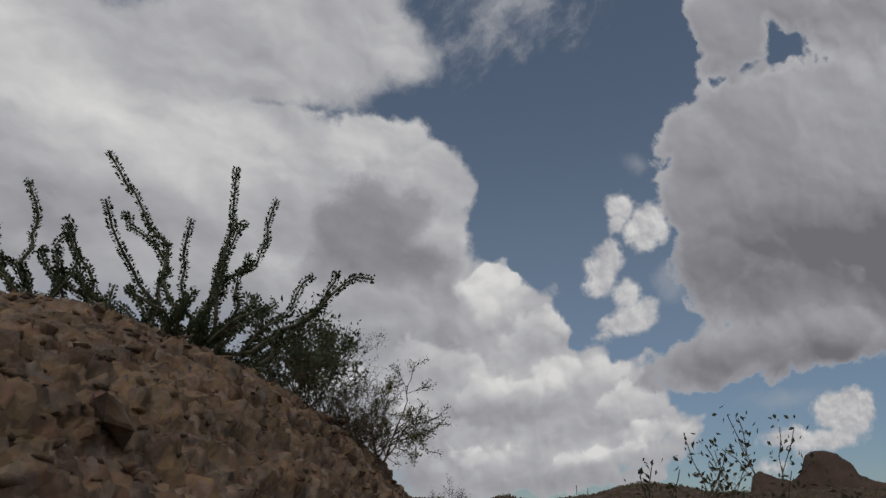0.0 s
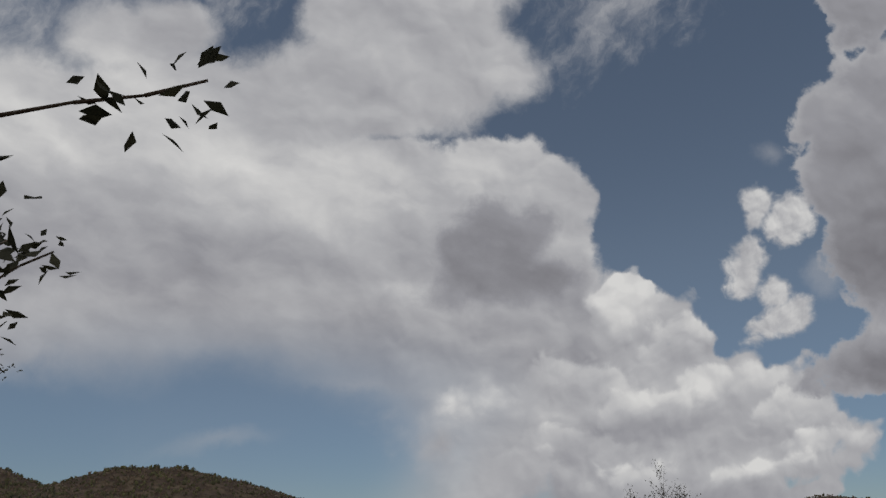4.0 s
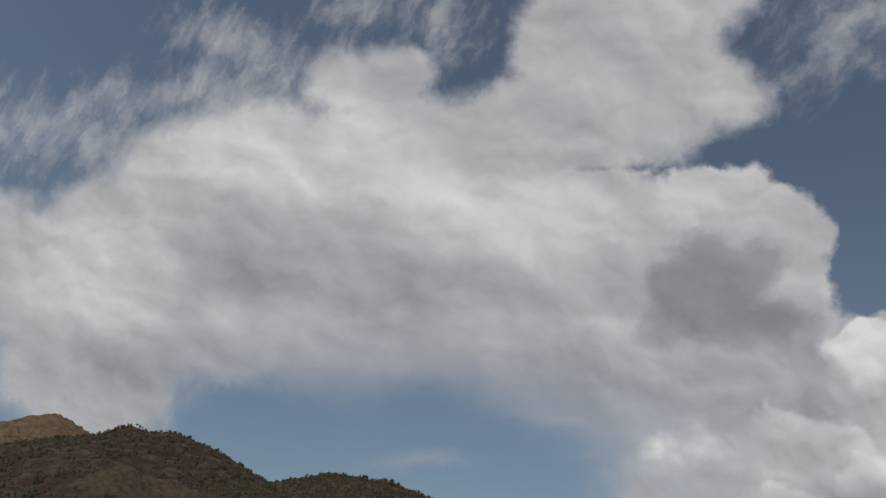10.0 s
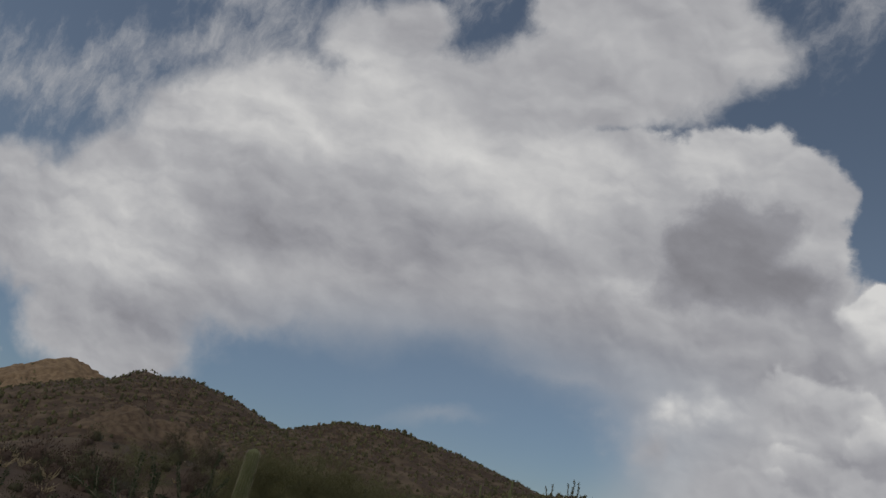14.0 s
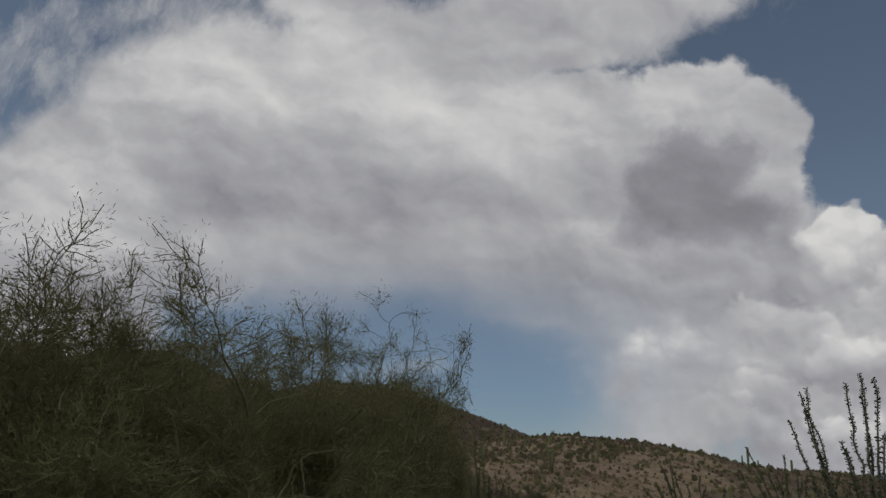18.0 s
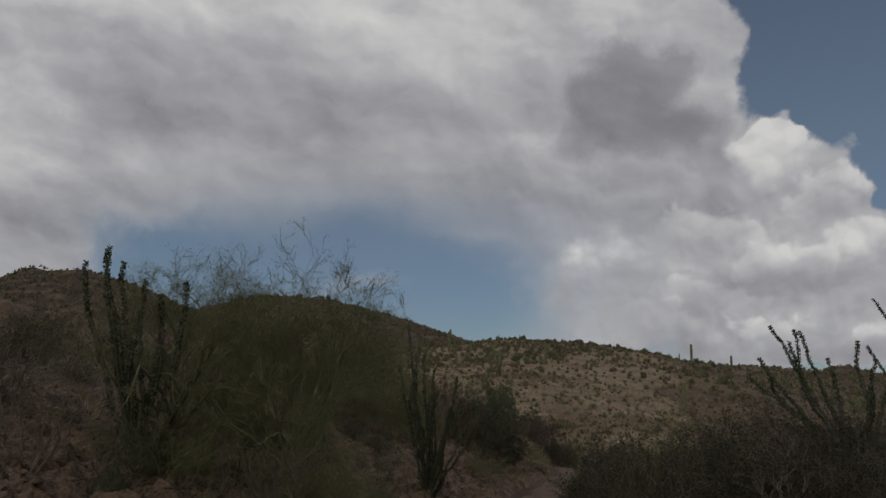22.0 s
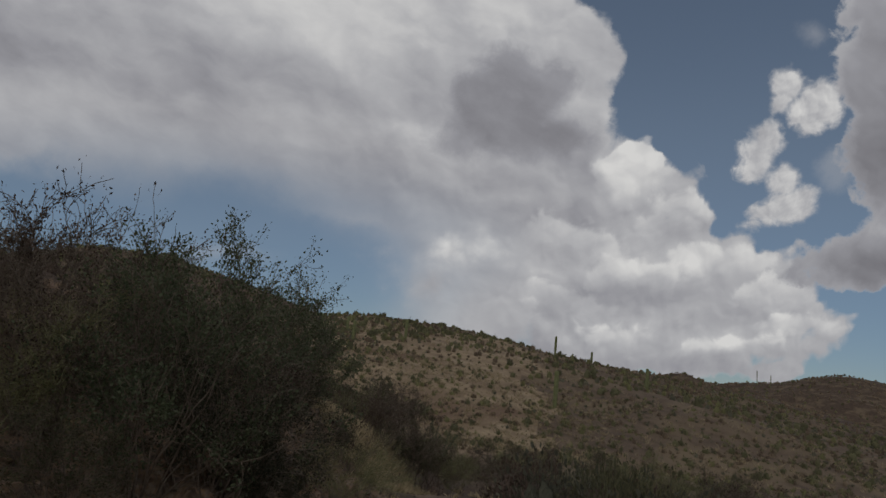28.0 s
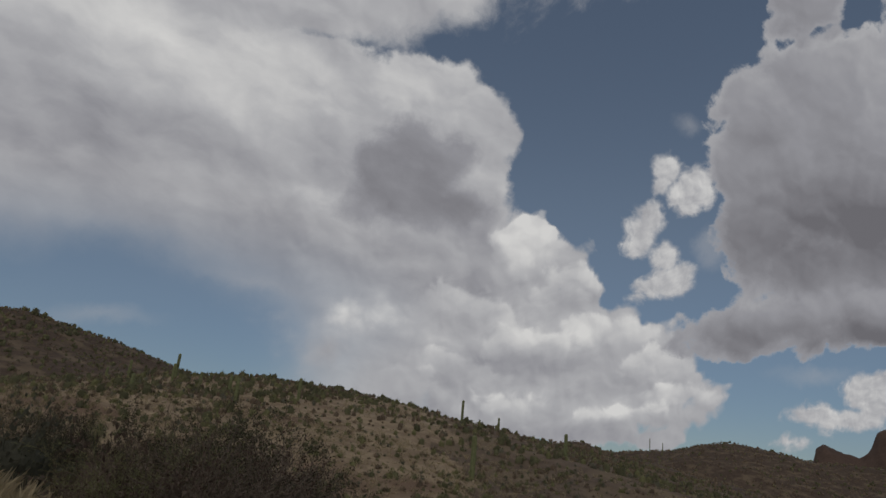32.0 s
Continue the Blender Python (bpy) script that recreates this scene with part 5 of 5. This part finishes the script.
# a dark thicket beyond the grassy shoulder
for k, (x, y, sc) in enumerate([(-40.1, 103.2, 0.7), (-39.3, 103.5, 0.95), (-38.4, 103.9, 1.15), (-37.8, 104.2, 1.3), (-41.3, 105.9, 0.9), (-40.3, 106.2, 1.2), (-39.2, 106.6, 1.3), (-38.9, 104.8, 1.2)]):
    plant([DENSE[0], DRY[1], DENSE[1]][k % 3], x, y, sc, 0.8 * k, 1.0)

# dark brush crowding the low side of the path
for k in range(26):
    y = 58.5 + 17 * ((k * 0.618) % 1.0)
    ob = [DRY[0], DENSE[0], THORN[1], DRY[1], DENSE[1]][k % 5]
    plant(ob, trail_x(y) + 2.1 + 3.6 * ((k * 0.381) % 1.0), y, 0.75 + 0.35 * ((k * 0.27) % 1.0), 1.1 * k, 0.85)

# and the low rises that carry the ocotillos
for k in range(34):
    a, q = 2.4 * k, math.sqrt((k + 0.5) / 34)
    ob = [DENSE[1], DRY[0], THORN[0], DENSE[0], DRY[1], CREO[1]][k % 6]
    plant(ob, -23.2 + 3.4 * q * math.cos(a), 73.0 + 5.2 * q * math.sin(a), 0.55 + 0.3 * ((k * 0.27) % 1.0), 1.7 * k, 0.8)

# scattered along both sides of the path
r = R_(90)
count = 0
while count < 420:
    y = r.uniform(55, 145)
    side = r.choice([-1, 1], p=[0.5, 0.5])
    off = (1.9 + 20 * r.random() ** 1.7) if side > 0 else (1.7 + 13 * r.random() ** 1.5)
    x = trail_x(y) + side * off
    if side < 0 and 72 < y < 82 and off < 6 and r.random() < 0.85:
        continue
    if 92.4 < y < 101.5 and -43 < x < -36.2:
        continue
    kind = r.choice(6, p=[0.28, 0.2, 0.24, 0.06, 0.12, 0.10])
    ob = [CREO, DRY, BRIT, DENSE, THORN, PALO][kind]
    plant(ob[r.integers(len(ob))], x, y, r.uniform(0.6, 1.05) * (0.8 if kind == 3 else 1.0), r.uniform(0, 6.28), r.uniform(0.8, 1.1))
    count += 1
for k in KINDS:
    k.location = on(*{"creosote_bush": (6, 40), "dry_bush": (5, 44), "brittlebush": (4, 48), "jojoba": (3, 52), "thorn_bush": (2, 57), "palo_verde_shrub": (1, 62), "dense_bush": (-6, 66)}[k.name.split(".")[0]])
    k.location.x += 1.7 * KINDS.index(k)
    k.location.z = on(k.location.x, k.location.y)[2]


# ---------------------------------------------------------------- scrub over the hills
def clump(r, n, leaf, twigs, twig_width=0.035, rows=3, round_=8, core=1.0):
    """A rounded low bush, one metre across: a lumpy dense heart, small leaves over it and bare twigs."""
    ang = np.arange(round_) * 2 * math.pi / round_
    tilt = np.linspace(0.0, 1.45, rows + 1)
    lump = 1 + r.normal(0, 0.13, (rows + 1, round_))
    v = np.stack([0.40 * lump * np.cos(tilt)[:, None] * np.cos(ang), 0.40 * lump * np.cos(tilt)[:, None] * np.sin(ang), (0.10 + 0.42 * np.sin(tilt)[:, None]) * lump], -1)
    v = v * core
    v[0] *= (0.8, 0.8, 0.0)
    k = np.arange(round_)
    f = np.stack([k, (k + 1) % round_, round_ + (k + 1) % round_, round_ + k], 1)
    out = [(v.reshape(-1, 3), (f[None] + (np.arange(rows) * round_)[:, None, None]).reshape(-1, 4))]
    d = unit(r.normal(0, 1, (n, 3)))
    d[:, 2] = np.abs(d[:, 2])
    p = d * np.array([0.40, 0.40, 0.50]) * (r.uniform(0.9 * core - 0.05, 1.15, (n, 1)))
    out.append(leaves(p, d + np.array([0, 0, 0.4]) + r.normal(0, 0.5, (n, 3)), leaf, r, 0.6))
    if twigs:
        d = unit(r.normal(0, 1, (twigs, 3)))
        d[:, 2] = np.abs(d[:, 2])
        out.append(leaves(d * np.array([0.36, 0.36, 0.46]) * r.uniform(0.7 * core, 1.0, (twigs, 1)), d + np.array([0, 0, 0.3]) + r.normal(0, 0.3, d.shape), 0.2, r, twig_width))
    return joined(out)


def tuft(r, n):
    """A tuft of dry grass blades, one metre across."""
    a = r.uniform(0, 6.28, n)
    d = np.stack([np.cos(a), np.sin(a), r.uniform(0.6, 2.2, n)], 1)
    p = np.stack([0.2 * np.cos(a), 0.2 * np.sin(a), np.zeros(n)], 1) * r.random((n, 1))
    return leaves(p, d, 0.7, r, 0.10)


def scrub(name, label, mat, pts, sizes, r, n=40, leaf=0.2, twigs=0, tall=1.0, twig_width=0.035, heart=(3, 8)):
    if not len(pts):
        return None
    forms = [clump(r, n, leaf, twigs, twig_width, *heart) if leaf else tuft(r, n) for _ in range(8)]
    vs, fs, base = [], [], 0
    z = land(pts[:, 0], pts[:, 1])
    turn = r.uniform(0, 6.28, len(pts))
    pick = r.integers(0, 8, len(pts))
    high = tall * r.uniform(0.75, 1.25, len(pts))
    for i in range(len(pts)):
        v, f = forms[pick[i]]
        c, s = math.cos(turn[i]), math.sin(turn[i])
        w = np.stack([v[:, 0] * c - v[:, 1] * s, v[:, 0] * s + v[:, 1] * c, v[:, 2] * high[i]], 1) * sizes[i] + (pts[i, 0], pts[i, 1], z[i] - 0.05)
        vs.append(w), fs.append(f + base)
        base += len(v)
    me = quick_mesh(name, np.concatenate(vs), np.concatenate(fs), mat)
    return tagged(new(name, me), label, "scrub", kind="stuff")


def spread_points(r, n, x0, x1, y0, y1, lo=20.0, hi=1e9, bare=-0.6):
    p = np.stack([r.uniform(x0, x1, n), r.uniform(y0, y1, n)], 1)
    d, *_ = along(TRAIL, p[:, 0], p[:, 1])
    thin = 0.7 * rough_noise(p[:, 0] * 0.12, p[:, 1] * 0.12, 2) + r.normal(0, 0.4, n)
    return p[(d > lo) & (d < hi) & (thin > bare)]


r = R_(91)
near = lambda n: spread_points(r, n, -110, 70, 95, 200, 6)
front = lambda n: spread_points(r, n, -150, 110, 200, 470)
flank = lambda n: spread_points(r, n, -330, -60, 60, 460)
backs = lambda n: spread_points(r, n, -560, -200, 120, 560)
right = lambda n: spread_points(r, n, 0, 520, 420, 880)
for kind, label, mat, share, lo, hi in (
        ("olive", "olive-green desert scrub dotted over the hillsides", M_HILLGREEN, 0.75, 0.9, 3.1),
        ("grey", "grey-green low scrub over the hillsides", M_HILLGREY, 0.5, 0.7, 1.9),
        ("yellow", "yellow-green twiggy scrub over the hillsides", M_PALO, 0.4, 0.9, 2.6),
        ("brown", "dry brown scrub over the hillsides", M_HILLBROWN, 0.9, 0.8, 2.2)):
    size = lambda P: lo + (hi - lo) * r.random(len(P)) ** 1.7
    P = near(int(4300 * share))
    scrub("scrub_" + kind, label, mat, P, 0.35 * lo + 0.62 * (size(P) - lo), r, 30, 0.16, 6, 1.1, 0.06, (2, 7, 0.72))
    P = np.concatenate([front(int(4800 * share)), flank(int(6500 * share))])
    scrub("scrub_" + kind, label, mat, P, 0.8 * size(P), r, 15, 0.16, 0, 1.1, heart=(2, 6, 0.9))
    P = np.concatenate([backs(int(6000 * share)), right(int((13000 if kind == "brown" else 2500) * share))])
    scrub("scrub_" + kind, label, mat, P, 1.2 * size(P), r, 6, 0.22, 0, 1.1, heart=(2, 5))
P = np.concatenate([near(18000), front(20000)])
# pale straw helps paint the sunlit patch: kept thick there, thinned elsewhere
P = P[(r.random(len(P)) < 0.3) | ((P[:, 0] > -115) & (P[:, 0] < -25) & (P[:, 1] > 140) & (P[:, 1] < 280))]
scrub("dry_grass", "straw-coloured dry grass tufts on the sunny hillside", M_STRAW, P, r.uniform(0.45, 1.0, len(P)), r, 9, 0)

# dense low brush between the larger shrubs, on both sides of the path
brush = lambda n, hi: spread_points(r, n, -62, 14, 50, 135, 0.95, hi, -0.8)
for kind, label, mat, n, leaf in (("brown", "dark brown dry brush crowding the path", M_DRY, 900, 0.05), ("green", "dusty olive brush crowding the path", M_CREO, 640, 0.05),
                                  ("grey", "grey-green low brush beside the path", M_GREY, 300, 0.055)):
    P = brush(n, 18)
    keep = (P[:, 0] > trail_x(P[:, 1])) | (P[:, 1] < 70) | (r.random(len(P)) < 0.5)
    P = P[keep & ~((P[:, 0] < -36.2) & (P[:, 0] > -43) & (P[:, 1] > 92.4) & (P[:, 1] < 100.5))]
    extra = np.concatenate([spread_points(r, 260, -34, -14, 52, 84, 1.3, 7, -0.9), spread_points(r, 130, -34.5, -29.5, 74, 98, 0.95, 3.0, -2)])
    P = np.concatenate([P, extra[extra[:, 0] > trail_x(extra[:, 1])]])
    scrub("brush_" + kind, label, mat, P, 0.55 + 1.15 * r.random(len(P)) ** 1.4, r, 380, leaf * 0.82, 140, 1.2, 0.024, (4, 9, 0.55))
for kind, label, mat, n in (("brown", "low dry brush beside the path", M_DRY, 420), ("green", "low dusty olive brush beside the path", M_CREO, 420), ("grey", "low grey-green brush beside the path", M_GREY, 300)):
    P = spread_points(r, n, -58, 6, 17, 56, 1.3, 22, -0.9)
    scrub("brush_" + kind, label, mat, P, r.uniform(0.5, 1.05, len(P)), r, 170, 0.055, 100, 1.0, 0.03, (4, 9, 0.55))
P = spread_points(r, 4200, -42, -34, 91, 101, 1.0, 7, -2)
P = P[P[:, 0] < trail_x(P[:, 1])]
scrub("dry_grass", "pale dry grass matted over the bank", M_STRAW, P, r.uniform(0.18, 0.4, len(P)), r, 20, 0)
P = spread_points(r, 2600, -50, 10, 20, 130, 0.8, 12, -0.5)
scrub("dry_grass", "dry straw-coloured grass tufts along the path", M_STRAW, P, r.uniform(0.2, 0.5, len(P)), r, 26, 0)

# saguaros on the hills
for k, (x, y, h, arms) in enumerate([(-96, 243, 5.2, 1), (-105, 240, 3.6, 0), (-40, 425, 6.0, 0), (-33, 428, 4.8, 0), (-31.6, 272, 5.5, 0), (-62, 215, 4.0, 0),
                                     (163, 775, 12.0, 0), (174, 770, 8.0, 0), (-92.5, 233, 3.6, 0), (-74.5, 215, 3.4, 0), (-84.4, 198.6, 2.6, 0), (-31.5, 182.7, 5.2, 0), (-14, 217, 4.2, 0), (-84, 226, 3.0, 0), (-118, 256, 3.4, 0), (-20, 300, 5.0, 1), (-70, 205, 3.6, 0)]):
    saguaro("distant pale-green saguaro standing among scrub", on(x, y, 0.1), h, 0.24 + 0.01 * h, 10, (0, 0), arms, R_(100 + k))


# ---------------------------------------------------------------- the butte
def build_butte():
    """A far ridge with a square knob of rock on it."""
    u = np.arange(-900, 1700, 9.0)
    v = np.arange(-420, 420, 14.0)
    U, V = np.meshgrid(u, v)
    crest = np.interp(U + 12 * rough_noise(V * 0.02, U * 0.01, 3), [-900, -700, -600, -472, -345, -318, -300, -268, -225, -150, -118, -95, -72, -40, 0, 60, 105, 120, 350, 740, 1200, 1700],
                      [0, 40, 70, 100, 132, 160, 236, 250, 228, 196, 208, 240, 292, 312, 318, 308, 268, 222, 123, 80, 50, 0])
    Z = crest * np.exp(-((V / (150 + 0.2 * (320 - crest))) ** 2)) + 14 * rough_noise(U * 0.012, V * 0.012, 5) * smooth(0, 60, crest)
    Z += 9 * (cell_noise(U / 40, V / 40, 6)[0] - 0.5) * smooth(60, 200, crest)
    U, V, Z = 0.43 * U, 0.43 * V, 0.43 * Z
    turn = math.radians(-29.7)
    X, Y = U * math.cos(turn) - V * math.sin(turn), U * math.sin(turn) + V * math.cos(turn)
    n = X.shape[1]
    i = (np.arange(X.shape[0] - 1)[:, None] * n + np.arange(n - 1)[None]).ravel()
    f = np.stack([i, i + 1, i + n + 1, i + n], 1)
    ob = new("butte", quick_mesh("butte", np.stack([X, Y, Z], -1).reshape(-1, 3), f, M_BUTTE, True))
    ob.location = (746, 1301, -4)
    return tagged(ob, "dark square-topped rock butte on a far rocky ridge", "butte")


build_butte()


def bare_rock(name, label, x0, x1, y0, y1, step, low, rise, mat, block):
    """A bare outcrop that stands through the soil where the hill is higher than low."""
    X, Y = np.meshgrid(np.arange(x0, x1, step), np.arange(y0, y1, step))
    Z = land(X.ravel(), Y.ravel()).reshape(X.shape)
    a, e = cell_noise(X / block, Y / block, 4)
    b, e2 = cell_noise(X / block * 2.7, Y / block * 2.7, 5)
    up = rise * (0.6 * a + 0.3 * b - 0.2 * e - 0.1 * e2)
    Z = Z + np.where(Z > low, 0.2 + up * smooth(low, low + 4, Z), -1.5)
    n = X.shape[1]
    i = (np.arange(X.shape[0] - 1)[:, None] * n + np.arange(n - 1)[None]).ravel()
    f = np.stack([i, i + 1, i + n + 1, i + n], 1)
    me = quick_mesh(name, np.stack([X, Y, Z], -1).reshape(-1, 3), f, mat, True)
    return tagged(new(name, me), label, "rock")


bare_rock("rocky_peak", "bare tan rocky summit behind the dark hill", -606, -492, 278, 436, 1.8, 33, 6.0, M_TAN, 9.0)
bare_rock("rock_outcrop", "pale tan rock outcrop on the dark hillside", -217, -164, 152, 214, 0.7, 9.5, 4.2, M_CRAG, 4.0)
# ---------------------------------------------------------------- loose stones
ground = bpy.data.objects["ground"]
r = R_(95)
STONES = [stone_mesh(r, M_ROCK) for _ in range(8)]


def spot(bank):
    """A place on a bank's broken skin."""
    skin = SKIN[bank]
    a, c = r.integers(10, skin.shape[0] - 10), r.integers(6, skin.shape[1] - 10)
    return skin[a, c]


def stone(p, s):
    ob = new("stone", STONES[r.integers(8)])
    ob.parent = ground
    ob.location = (p[0], p[1], p[2] + 0.1 * s)
    ob.rotation_euler = (r.uniform(-0.7, 0.7), r.uniform(-0.7, 0.7), r.uniform(0, 6.28))
    ob.scale = (s * r.uniform(0.8, 1.5), s * r.uniform(0.7, 1.1), s * r.uniform(0.45, 0.9))


for k in range(260):
    stone(spot("bank_near"), 0.02 + 0.06 * r.random() ** 2.0)
for k in range(200):
    stone(spot("bank_far"), 0.05 + 0.12 * r.random() ** 2.5)


def gravel(name, label, n, y0, y1, d0, d1, small, big, lift, bank=""):
    """Rubble too small and too many to tell apart."""
    y = r.uniform(y0, y1, n)
    d = d0 + (d1 - d0) * r.random(n) ** 1.2
    x = trail_x(y) - d
    z = land(x, y) + lift
    if bank:
        x, y, z = np.array([spot(bank) for _ in range(n)]).T
    size = r.uniform(small, big, n) * r.uniform(0.4, 1.0, n)
    forms = []
    for k in range(5):
        p = unit(r.normal(0, 1, (8, 3))) * r.uniform(0.7, 1.0, (8, 1)) * (1, 0.8, 0.55)
        bm = bmesh.new()
        for q in p:
            bm.verts.new(q)
        bmesh.ops.convex_hull(bm, input=bm.verts)
        bm.verts.index_update()
        keep = [v for v in bm.verts if v.link_faces]
        at_ = {v: i for i, v in enumerate(keep)}
        forms.append((np.array([v.co for v in keep]), np.array([[at_[v] for v in f.verts] for f in bm.faces])))
        bm.free()
    parts_ = []
    for i in range(n):
        v, f = forms[i % 5]
        a = r.uniform(0, 6.28)
        c, s_ = math.cos(a) * size[i], math.sin(a) * size[i]
        parts_.append((np.stack([v[:, 0] * c - v[:, 1] * s_ + x[i], v[:, 0] * s_ + v[:, 1] * c + y[i], v[:, 2] * size[i] + z[i]], 1), f))
    me = quick_mesh(name, *joined(parts_), M_ROCK, True)
    return tagged(new(name, me), label, "gravel", kind="stuff")


gravel("bank_rubble", "loose angular rubble on the cut bank", 9000, 0.2, 6.2, 0.15, 3.0, 0.010, 0.045, 0.0, "bank_near")
gravel("slope_rubble", "loose reddish rubble on the stony slope", 6500, 62, 93, 0.7, 8.5, 0.02, 0.09, 0.0, "bank_far")
gravel("trail_gravel", "small stones lying along the path", 4200, 52, 110, -0.75, 0.75, 0.010, 0.045, 0.02)
